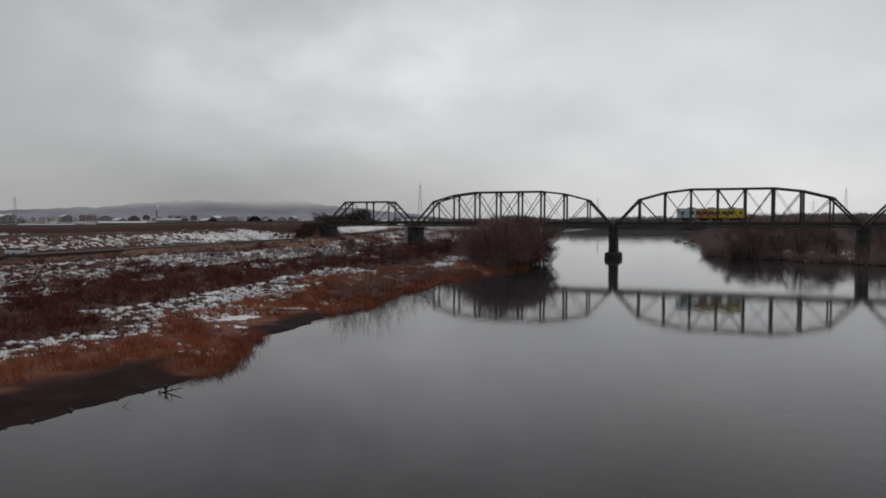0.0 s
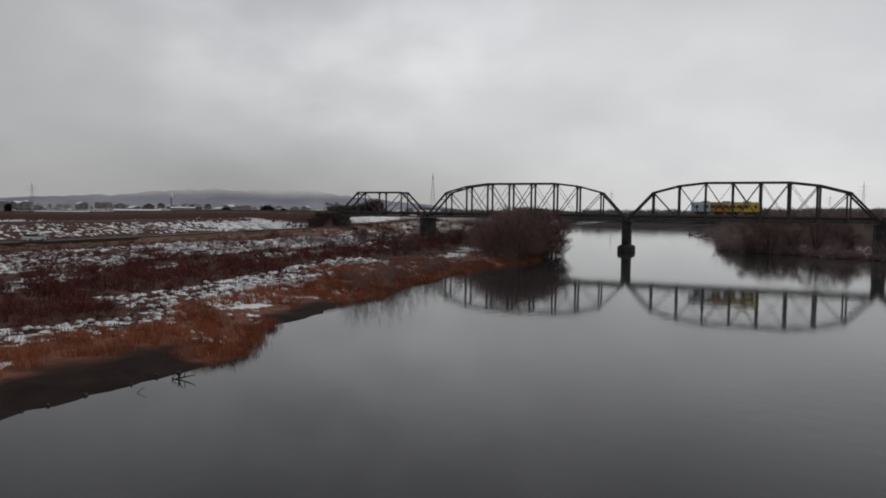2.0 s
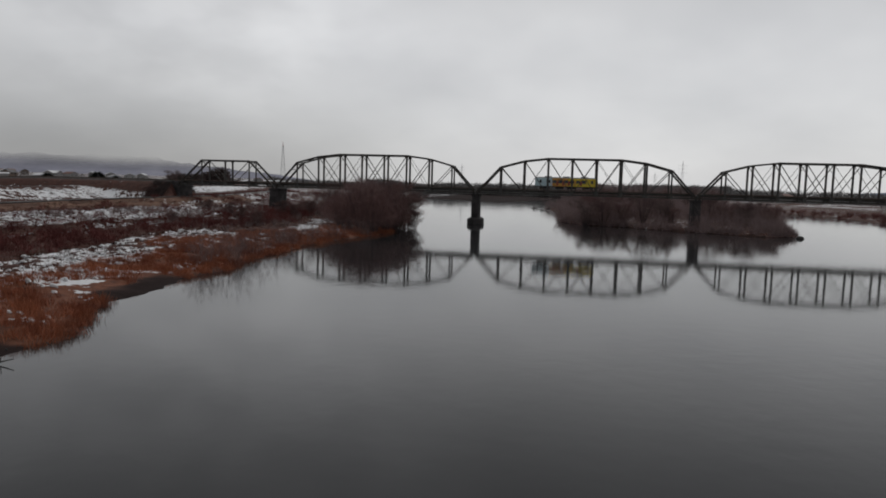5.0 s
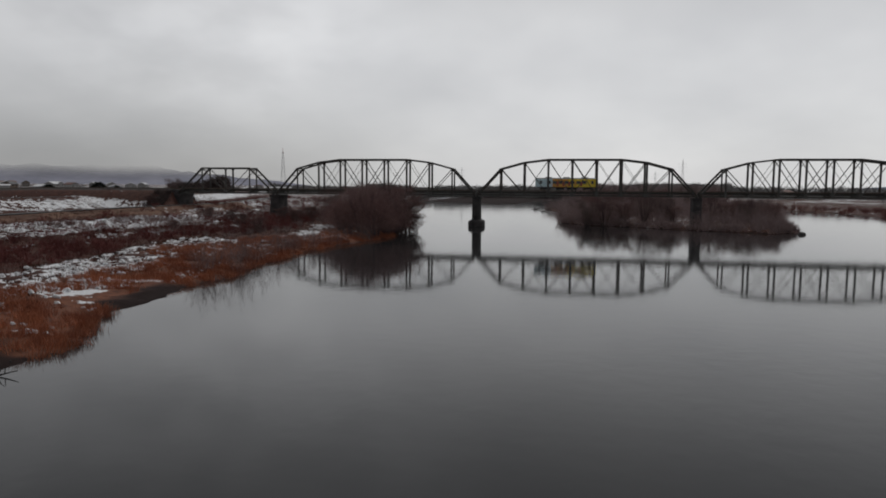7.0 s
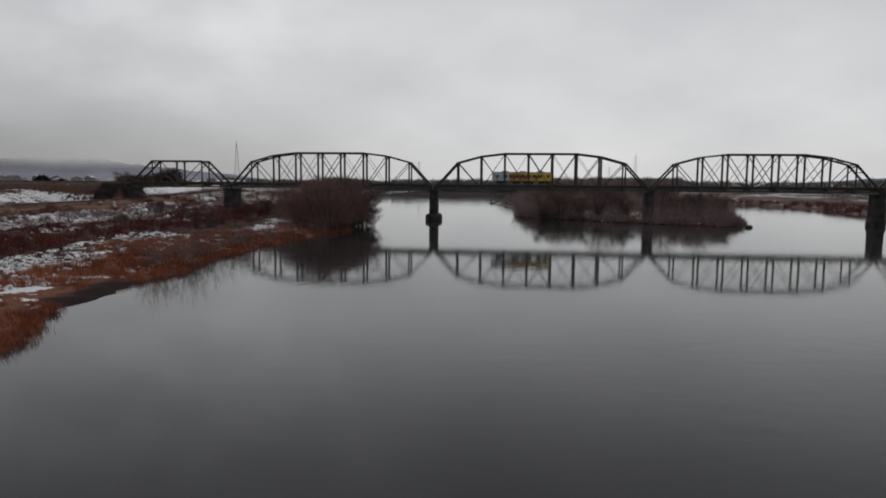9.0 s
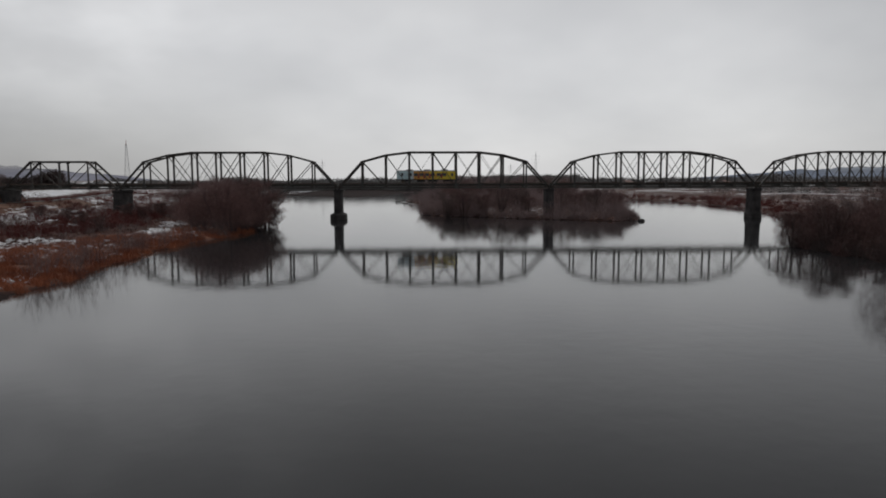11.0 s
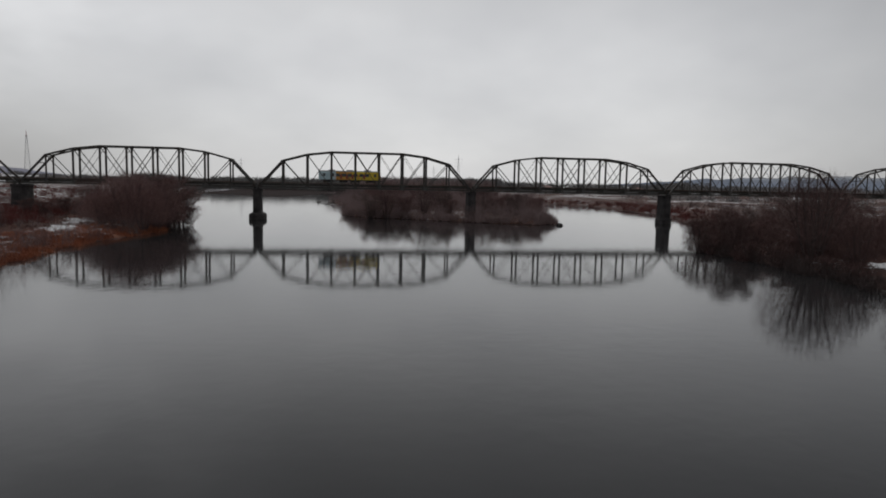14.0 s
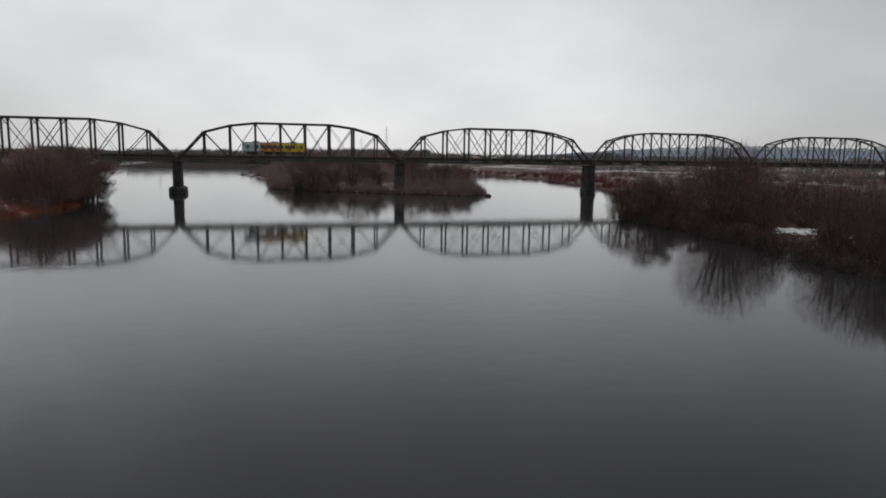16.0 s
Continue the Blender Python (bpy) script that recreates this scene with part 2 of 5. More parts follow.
def ground_material():
    m = bpy.data.materials.new("river_bank_ground")
    m.use_nodes = True
    nt = m.node_tree
    N, L = nt.nodes.new, nt.links.new
    b = nt.nodes["Principled BSDF"]
    b.inputs["Roughness"].default_value = 0.9
    co, zone, sep = N("ShaderNodeTexCoord"), N("ShaderNodeAttribute"), N("ShaderNodeSeparateColor")
    zone.attribute_name = "cover"
    L(zone.outputs["Color"], sep.inputs[0])

    def noise_at(scale, stretch=(1, 1, 1), detail=6.0):
        mp, n = N("ShaderNodeMapping"), N("ShaderNodeTexNoise")
        mp.inputs["Scale"].default_value = stretch
        n.inputs["Scale"].default_value, n.inputs["Detail"].default_value, n.inputs["Roughness"].default_value = scale, detail, 0.62
        L(co.outputs["Object"], mp.inputs[0]); L(mp.outputs[0], n.inputs["Vector"])
        return n.outputs["Fac"]

    def ramp(fac, lo, hi, c0, c1):
        r = N("ShaderNodeValToRGB")
        e = r.color_ramp.elements
        e[0].position, e[1].position, e[0].color, e[1].color = lo, hi, (*c0, 1), (*c1, 1)
        L(fac, r.inputs[0])
        return r.outputs[0]

    def blend(fac, a, c):
        x = N("ShaderNodeMix"); x.data_type = "RGBA"
        L(fac, x.inputs[0]); L(a, x.inputs[6]); L(c, x.inputs[7])
        return x.outputs[2]

    fine, mid = noise_at(1.1), noise_at(0.12)
    earth = ramp(fine, 0.3, 0.7, (0.035, 0.017, 0.015), (0.11, 0.046, 0.034))
    grass = ramp(fine, 0.3, 0.72, (0.04, 0.021, 0.018), (0.1, 0.048, 0.036))
    reed = ramp(fine, 0.3, 0.72, (0.085, 0.034, 0.024), (0.22, 0.086, 0.046))
    mud = ramp(noise_at(0.5), 0.3, 0.7, (0.017, 0.011, 0.0105), (0.03, 0.02, 0.019))
    soil = blend(ramp(mid, 0.42, 0.6, (0, 0, 0), (1, 1, 1)), earth, grass)
    tan = ramp(noise_at(0.7, (0.5, 0.12, 1)), 0.32, 0.7, (0.07, 0.037, 0.028), (0.2, 0.115, 0.08))
    soil = blend(zone.outputs["Alpha"], soil, tan)
    c = blend(sep.outputs["Green"], soil, reed)
    c = blend(sep.outputs["Blue"], c, mud)
    # snow lies in ragged streaks where cover is part
    streak, lump = noise_at(0.8, (1.0, 0.8, 1.0), 9.0), noise_at(0.1, (1, 0.5, 1), 3.0)
    s1 = N("ShaderNodeMath"); s1.operation = "MULTIPLY_ADD"; s1.inputs[1].default_value = 0.9
    torn = N("ShaderNodeMath"); torn.operation = "MULTIPLY_ADD"; torn.inputs[1].default_value, torn.inputs[2].default_value = 1.7, -0.35
    L(streak, torn.inputs[0])
    L(lump, s1.inputs[0]); L(torn.outputs[0], s1.inputs[2])
    s2 = N("ShaderNodeMath"); s2.operation = "ADD"
    L(s1.outputs[0], s2.inputs[0]); L(sep.outputs["Red"], s2.inputs[1])
    mask = N("ShaderNodeMapRange"); mask.interpolation_type = "SMOOTHSTEP"
    mask.inputs[1].default_value, mask.inputs[2].default_value = 1.43, 1.48
    L(s2.outputs[0], mask.inputs[0])
    white = ramp(noise_at(2.5), 0.3, 0.7, (0.6, 0.62, 0.65), (0.8, 0.81, 0.83))
    c = blend(mask.outputs[0], c, white)
    L(c, b.inputs["Base Color"])
    gloss = N("ShaderNodeMapRange")
    gloss.inputs[3].default_value, gloss.inputs[4].default_value = 0.25, 0.06
    L(sep.outputs["Blue"], gloss.inputs[0]); L(gloss.outputs[0], b.inputs["Specular IOR Level"])
    bp = N("ShaderNodeBump")
    bp.inputs["Strength"].default_value, bp.inputs["Distance"].default_value = 0.7, 0.15
    L(noise_at(1.8), bp.inputs["Height"]); L(bp.outputs[0], b.inputs["Normal"])
    return m


def water_material():
    m = bpy.data.materials.new("still_river_water")
    m.use_nodes = True
    nt = m.node_tree
    N, L = nt.nodes.new, nt.links.new
    b = nt.nodes["Principled BSDF"]
    b.inputs["Base Color"].default_value = (0.024, 0.0245, 0.026, 1)
    b.inputs["Roughness"].default_value, b.inputs["IOR"].default_value = 0.055, 1.33
    co, mp = N("ShaderNodeTexCoord"), N("ShaderNodeMapping")
    n1, n2 = N("ShaderNodeTexNoise"), N("ShaderNodeTexNoise")
    L(co.outputs["Object"], mp.inputs[0])
    for n, s in ((n1, 0.6), (n2, 2.2)):
        n.inputs["Scale"].default_value, n.inputs["Detail"].default_value = s, 1.5
        L(mp.outputs[0], n.inputs["Vector"])
    add = N("ShaderNodeMath"); add.operation = "MULTIPLY_ADD"; add.inputs[1].default_value = 0.28
    L(n2.outputs["Fac"], add.inputs[0]); L(n1.outputs["Fac"], add.inputs[2])
    # calm slicks and faintly ruffled water
    wide = N("ShaderNodeTexNoise")
    wide.inputs["Scale"].default_value, wide.inputs["Detail"].default_value = 0.025, 3.0
    L(mp.outputs[0], wide.inputs["Vector"])
    amp = N("ShaderNodeMapRange")
    for k, v in enumerate((0.38, 0.64, 0.08, 0.33)):
        amp.inputs[k + 1].default_value = v
    L(wide.outputs["Fac"], amp.inputs[0])
    bp = N("ShaderNodeBump")
    bp.inputs["Distance"].default_value = 0.034
    L(amp.outputs[0], bp.inputs["Strength"]); L(add.outputs[0], bp.inputs["Height"]); L(bp.outputs[0], b.inputs["Normal"])
    return m


def cloud_topped(m, z0, z1):
    """Low cloud hides the crest: the hill thins out raggedly between two heights."""
    nt = m.node_tree
    N, L = nt.nodes.new, nt.links.new
    co, sep, n = N("ShaderNodeTexCoord"), N("ShaderNodeSeparateXYZ"), N("ShaderNodeTexNoise")
    n.inputs["Scale"].default_value, n.inputs["Detail"].default_value = 0.0016, 4.0
    L(co.outputs["Object"], sep.inputs[0]); L(co.outputs["Object"], n.inputs["Vector"])
    add = N("ShaderNodeMath"); add.operation = "MULTIPLY_ADD"; add.inputs[1].default_value = 75.0
    L(n.outputs["Fac"], add.inputs[0]); L(sep.outputs["Z"], add.inputs[2])
    r = N("ShaderNodeMapRange"); r.interpolation_type = "SMOOTHSTEP"
    for k, v in enumerate((z0 + 37, z1 + 37, 1.0, 0.0)):
        r.inputs[k + 1].default_value = v
    L(add.outputs[0], r.inputs[0]); L(r.outputs[0], nt.nodes["Principled BSDF"].inputs["Alpha"])


cloud_topped(RIDGE, 22, 112)
cloud_topped(RIDGE_FAR, 30, 120)
GROUND, WATER = ground_material(), water_material()


# ---- mesh helpers ----
class Form:
    """Collects points and faces of one mesh."""

    def __init__(self):
        self.v, self.f = [], []

    def add(self, verts, faces):
        k = len(self.v)
        self.v += [tuple(p) for p in verts]
        self.f += [tuple(i + k for i in q) for q in faces]
        return self

    def block(self, x0, x1, y0, y1, z0, z1, bevel=0.0):
        """A box with its upright and upper edges taken off by bevel."""
        if not bevel:
            return self.add([(x, y, z) for z in (z0, z1) for x, y in ((x0, y0), (x1, y0), (x1, y1), (x0, y1))],
                            [(3, 2, 1, 0), (4, 5, 6, 7), (0, 1, 5, 4), (1, 2, 6, 5), (2, 3, 7, 6), (3, 0, 4, 7)])
        c = bevel
        ring = [(x0 + c, y0), (x1 - c, y0), (x1, y0 + c), (x1, y1 - c), (x1 - c, y1), (x0 + c, y1), (x0, y1 - c), (x0, y0 + c)]
        mx, my = (x0 + x1) / 2, (y0 + y1) / 2
        top = [(mx + (x - mx) * (1 - 2 * c / (x1 - x0)), my + (y - my) * (1 - 2 * c / (y1 - y0))) for x, y in ring]
        return self.loft([[(x, y, z0) for x, y in ring], [(x, y, z1 - c) for x, y in ring], [(x, y, z1) for x, y in top]])

    def loft(self, rings, closed=True):
        n = len(rings[0])
        faces = [(i * n + j, i * n + (j + 1) % n, (i + 1) * n + (j + 1) % n, (i + 1) * n + j) for i in range(len(rings) - 1) for j in range(n)]
        if closed:
            faces += [tuple(reversed(range(n))), tuple(range((len(rings) - 1) * n, len(rings) * n))]
        return self.add([p for r in rings for p in r], faces)

    def beam(self, p, q, w, h, up=(0, 0, 1)):
        """A bar from p to q: w wide, h deep."""
        p, q = Vector(p), Vector(q)
        d = (q - p).normalized()
        s = d.cross(Vector(up))
        s = s.normalized() if s.length > 1e-4 else Vector((0, 1, 0))
        u = s.cross(d)
        r = [s * w / 2 + u * h / 2, -s * w / 2 + u * h / 2, -s * w / 2 - u * h / 2, s * w / 2 - u * h / 2]
        return self.loft([[tuple(p + k) for k in r], [tuple(q + k) for k in r]])

    def section(self, p, q, w, h, up=(0, 0, 1), t=0.05):
        """A built-up member: two flanges and a web."""
        p, q = Vector(p), Vector(q)
        d = (q - p).normalized()
        s = d.cross(Vector(up))
        s = s.normalized() if s.length > 1e-4 else Vector((0, 1, 0))
        u = s.cross(d)
        for k in (1, -1):
            o = u * (h / 2 - t / 2) * k
            self.beam(p + o, q + o, w, t, up)
        return self.beam(p, q, t * 2, h - 2 * t, up)

    def tube(self, pts, radii, n=6):
        rings = []
        for i, (p, r) in enumerate(zip(pts, radii)):
            a, b = Vector(pts[max(i - 1, 0)]), Vector(pts[min(i + 1, len(pts) - 1)])
            d = (b - a).normalized()
            s = d.cross(Vector((0.3, 0.2, 1)))
            s = s.normalized() if s.length > 1e-3 else Vector((1, 0, 0))
            u = s.cross(d)
            rings.append([tuple(Vector(p) + (s * math.cos(2 * math.pi * j / n) + u * math.sin(2 * math.pi * j / n)) * r) for j in range(n)])
        return self.loft(rings)

    def mesh(self, name, mat, smooth=False):
        me = bpy.data.meshes.new(name)
        me.from_pydata(self.v, [], self.f)
        me.materials.append(mat)
        if smooth:
            me.polygons.foreach_set("use_smooth", [True] * len(me.polygons))
        me.update()
        return me


def part(name, form, mat, parent, label="", smooth=False):
    ob = new(name, form.mesh(name, mat, smooth))
    ob.parent = parent
    return tagged(ob, label)


def thing(name, label, category, group="", at=None):
    ob = new(name)
    tagged(ob, label, category, group)
    if at is not None:
        ob.matrix_world = at
    return ob


def quick_mesh(name, verts, tris, mat):
    """A mesh from arrays of points and triangles."""
    verts, tris = np.asarray(verts, np.float32), np.asarray(tris, np.int32)
    me = bpy.data.meshes.new(name)
    me.vertices.add(len(verts)); me.vertices.foreach_set("co", verts.ravel())
    me.loops.add(tris.size); me.loops.foreach_set("vertex_index", tris.ravel())
    me.polygons.add(len(tris)); me.polygons.foreach_set("loop_start", np.arange(0, tris.size, 3, dtype=np.int32))
    me.materials.append(mat)
    me.update(calc_edges=True)
    return me


def spikes(base, tip, width, rng):
    """Thin folded tapered twigs from base to tip, as points and triangles."""
    base, tip = np.asarray(base, float), np.asarray(tip, float)
    n = len(base)
    d = tip - base
    d /= np.linalg.norm(d, axis=1, keepdims=True) + 1e-9
    ref = rng.normal(size=(n, 3))
    s = np.cross(d, ref); s /= np.linalg.norm(s, axis=1, keepdims=True) + 1e-9
    u = np.cross(d, s)
    w = (np.asarray(width) * np.ones(n))[:, None]
    v = np.stack([base + s * w, base + (-0.5 * s + 0.866 * u) * w, base + (-0.5 * s - 0.866 * u) * w, tip], 1).reshape(-1, 3)
    k = (np.arange(n) * 4)[:, None]
    t = np.concatenate([k + np.array([[0, 1, 3]]), k + np.array([[1, 2, 3]])], 0)
    return v, t


# ---- lie of the land ----
SHORE_LEFT = [(-700, 80), (-260, 58), (-200, 53), (-173, 51), (-160, 52.3), (-156, 52.5), (-151, 50), (-144, 46.5), (-139, 47.2), (-130, 45), (-121, 45.6), (-101, 43.5),
              (-88, 43.5), (-70, 45), (-60, 48), (-48, 49.5), (-36, 46), (30, 33), (120, 14), (250, -14), (400, -44), (608, -85), (640, -100), (1400, -100)]
SHORE_RIGHT = [(-700, 180), (-260, 150), (-145, 146), (-130, 149), (-116, 151.5), (-101, 152.5), (-88, 152), (-78, 160), (-50, 176), (-22, 188), (26, 206), (64, 215), (130, 222), (163, 221),
               (189, 203), (240, 178), (330, 150), (520, 112), (600, 60), (645, -104), (1400, -104)]
LEVEE_TOE = [(-815.8, -68.9), (-287.8, -51.3), (-155.8, -46.0), (-104.7, -44.2), (-70.4, -43.3), (-23.8, -47.7), (24.6, -55.7), (99.4, -75.0), (187.4, -101.4), (337.9, -152.5), (680.2, -280.1), (1384.2, -605.7)]
LANE = [(-260, -46.5, 4.3), (-155, -42.8, 4.3), (-105, -41, 4.3), (-75, -40, 4.5), (-45, -37, 5.0), (-23, -32.8, 5.4), (-8, -30.2, 5.55), (8, -29.8, 5.55), (24, -32.5, 5.45), (63, -44.5, 5.3), (130, -66, 4.9), (240, -102, 4.4)]
ISLAND = [(87, 28), (96, 13), (108, 7), (117, 0), (125, -5), (134, -11), (142, -16), (150, -8), (153, 5), (162, 40), (178, 95), (186, 145), (176, 170), (150, 185), (110, 190), (92, 182), (80, 172), (87, 130), (92, 98)]
SANDBAR = [(-22, 330), (10, 300), (48, 262), (62, 300), (78, 400), (92, 528), (60, 600), (-20, 640), (-60, 560)]


def along(line, y):
    ys, xs = zip(*line)
    return np.interp(y, ys, xs)


def step(x, a, b):
    k = np.clip((x - a) / (b - a), 0, 1)
    return k * k * (3 - 2 * k)


def inside(poly, x, y):
    """Signed distance to a polygon, positive inside."""
    best, odd = np.full(x.shape, 1e9), np.zeros(x.shape, bool)
    for (ax, ay), (bx, by) in zip(poly, poly[1:] + poly[:1]):
        k = np.clip(((x - ax) * (bx - ax) + (y - ay) * (by - ay)) / ((bx - ax) ** 2 + (by - ay) ** 2), 0, 1)
        best = np.minimum(best, np.hypot(x - ax - k * (bx - ax), y - ay - k * (by - ay)))
        odd ^= ((ay > y) != (by > y)) & (x < (bx - ax) * (y - ay) / (by - ay + 1e-12) + ax)
    return np.where(odd, best, -best)


def ripple(x, y, seed, size):
    """Smooth pseudo-random relief from -1 to 1."""
    r = np.random.default_rng(seed)
    out = 0
    for k in range(10):
        a, p = r.uniform(0, 2 * np.pi, 2)
        w = 2 * np.pi / (size * r.uniform(0.5, 1.7))
        out = out + np.sin((x * np.cos(a) + y * np.sin(a)) * w + p)
    return out / 4


def rail_level(x):
    """Height of the rails on the bank, which sinks away from the bridge."""
    return np.interp(-np.asarray(x, float), [40, 84, 116, 140, 300, 900], [10.785, 10.7, 9.9, 9.2, 8.4, 8.4])


def land(x, y):
    """Height of the ground, and its cover: snow, reeds, mud."""
    x, y = np.broadcast_arrays(np.asarray(x, float), np.asarray(y, float))
    wob = ripple(x, y, 3, 9) * 0.8
    dl = along(SHORE_LEFT, y) - x + wob * np.clip((y + 170) / 30, 0.2, 1) + 0.3 * ripple(x, y, 15, 3.5)
    dr = x - along(SHORE_RIGHT, y) + wob
    di, ds = inside(ISLAND, x, y) + wob, inside(SANDBAR, x, y) + wob * 2
    prof = ([-14, -4, 0, 2, 8, 18, 40, 70, 105, 300], [-2.2, -0.9, 0, 0.35, 0.9, 1.5, 2.2, 2.7, 3.0, 3.4])
    zl, zr = np.interp(dl, [*prof[0][:-3], 65, 90, 300], [*prof[1][:-3], 2.9, 3.9, 4.0]), np.interp(dr, *prof)
    zi = np.interp(di, [-10, 0, 4, 20], [-2.2, 0, 1.0, 1.8])
    zs = np.interp(ds, [-8, 0, 6, 30], [-2.2, 0, 0.25, 0.5])
    z = np.maximum.reduce([zl, zr, zi, zs])
    rough = np.clip(z, 0, 1.2) * (0.16 * ripple(x, y, 5, 5) + 0.10 * ripple(x, y, 6, 2.2))
    z = z + rough * (np.abs(y) < 500)
    # the levee with its crown road, and the rail bank that crosses it
    k = along(LEVEE_TOE, y) - x
    z = np.maximum(z, np.interp(k, [-1, 0, 9.3, 10.5, 15, 16.5, 30, 31], [-9, 4.1, 7.7, 7.85, 7.85, 7.7, 3.6, -9]))
    # the low bank that carries the lane past the levee foot and under the short span
    lane_x, lane_z = along([(q[0], q[1]) for q in LANE], y), along([(q[0], q[2]) for q in LANE], y)
    side = np.abs(x - lane_x)
    z = np.maximum(z, np.where((y > -80) & (y < 150), lane_z - 0.2 - np.maximum(side - 1.5, 0) * np.where(x > lane_x, 0.3, 0.15), -9))
    e = np.abs(y - 2.45)
    top = rail_level(x) - 0.78
    bank = np.where(x < -33, top - np.maximum(e - 3.4, 0) * 0.68, np.interp(-33 - x, [-1.2, 0], [2.2, 10.0]) - np.maximum(e - 3.4, 0) * 0.68)
    z = np.where((side < 1.9) & (np.abs(y) < 30), z, np.maximum(z, np.where(x < -26, bank, -9)))
    # the plain behind the levee rises gently towards the hills
    z = z + np.clip(-x - 170, 0, 900) * 0.011 * (k > 31)
    kr = x - 400
    z = np.maximum(z, np.interp(kr, [-1, 0, 12, 18, 30], [-9, 3.2, 7.0, 7.0, 3.0]))
    # cover
    snow = np.zeros(x.shape)
    jit = ripple(x, y, 8, 22) * 2.5
    b = dl + jit
    belt = np.interp(y, [-150, -95], [18.5, 24])
    snow += 0.47 * step(b, 10, 13) * (1 - step(b, belt - 1, belt + 2)) * (y < -80)
    bare = step(ripple(x, y, 14, 3.4), 0.5, 0.7) * step(b, 2, 3) * (1 - step(b, 11, 13)) * (y < -45)
    snow += 0.36 * bare * (snow < 0.3)
    snow += np.interp(y, [-125, -90], [0.45, 0.64]) * step(b, 42, 48) * (1 - step(b, 70, 79))
    snow += 0.5 * step(b, 2.5, 5) * (1 - step(b, 11, 13)) * step(ripple(x, y, 9, 26), -0.4, 0.3)
    snow += 0.56 * step(b, 5, 8) * (1 - step(b, 14, 20)) * (y > -75)
    snow += 0.4 * step(b, 32, 37) * (1 - step(b, 40, 45))
    gap = np.exp(-((x - 41.5) ** 2 / 14 + (y + 141) ** 2 / 40))
    snow = snow + 0.05 * gap + 0.05 * np.exp(-((x - 37) ** 2 / 8 + (y + 158) ** 2 / 12))
    glade = np.exp(-(x - 31 + 0.17 * (y + 50)) ** 2 / 11) * step(y, -70, -64) * (1 - step(y, -36, -31))
    snow = snow + 0.42 * glade * (snow < 0.45)
    snow = snow - 0.22 * np.exp(-((x + 14) ** 2 / 200 + (y + 103) ** 2 / 160))
    clear = np.exp(-((x - 163) ** 2 + (y + 116.5) ** 2) / 9)
    lev = step(k, 0.6, 1.6) * (1 - step(k, 8.4, 9.8))
    snow = np.where(k > 0, np.where(y > 8, 0.72, np.interp(y, [-110, -60], [0.4, 0.52])) * lev + 0.3 * step(k, 11, 12) + 0.15 * step(k, 31, 40), snow)
    snow = np.where((e < 14) & (x < -26), np.where((e < 6.5) | (x > -38), 0.12, 0.62), snow)
    snow = np.where(dr > 0, 0.3 + 0.2 * step(ripple(x, y, 17, 60), -0.1, 0.5) * step(dr, 40, 80), snow)
    snow = np.where(di > 0, 0.3, snow) + 0.6 * clear
    snow = np.where((y > 12) & (x < -20) & (k < -6), 0.42, snow)
    snow = np.where((z < 0.25) | ((dl < 8) & (dl > -5) & (y < -156)), 0.0, snow)
    reed = step(b, -0.5, 0.3) * (1 - step(b, np.where(y > -110, 14, 11), np.where(y > -110, 20, 16))) * (y < -28)
    reed = np.maximum(reed, step(di, 0.2, 2) * (1 - step(di, 3, 8)) * (x > 135) * (y < 30))
    mud = np.maximum(1 - step(z, 0.0, 0.12), (1 - step(dl + 1.1 * ripple(x, y, 18, 6), 5.0, 7.0)) * (1 - step(y + 2.0 * ripple(x, y, 19, 7), -161, -158)) * (dl > -20))
    mud = np.maximum(mud, ds > -1)
    # a bare shelf of grey mud in a notch of the reeds
    shelf = (1 - step(dl + 0.5 * ripple(x, y, 16, 4), 2.6, 3.4)) * step(y, -144, -142) * (1 - step(y, -131, -127)) * (dl > -20)
    mud, reed, snow = np.maximum(mud, shelf), reed * (1 - shelf), snow * (1 - shelf)
    # trodden tan strip below the levee lane
    tan = step(x - lane_x, -1.5, -0.5) * (1 - step(x - lane_x + jit * 0.5, 9, 12)) * (y < 60)
    snow = snow - 0.3 * tan
    return z, np.stack([snow, reed, np.clip(mud, 0, 1) * (z < 1.2), tan], -1), dict(shelf=shelf, glade=glade, belt=belt, bare=bare, dl=dl, dr=dr, di=di, k=k, b=b, gap=gap, lane=np.abs((x - 163) * 0.724 - (y + 116.5) * 0.69) + 9 * (np.abs((x - 163) * 0.69 + (y + 116.5) * 0.724 + 5) > 10))


def height(x, y):
    return float(land(np.array([x]), np.array([y]))[0][0])


def graded(stops):
    """Coordinates with a step that changes from stretch to stretch: (start, step), ..., (end, 0)."""
    out = []
    for (a, s), (b, _) in zip(stops, stops[1:]):
        out += list(np.linspace(a, b, max(1, round((b - a) / s)), endpoint=False))
    return np.array(out + [stops[-1][0]])


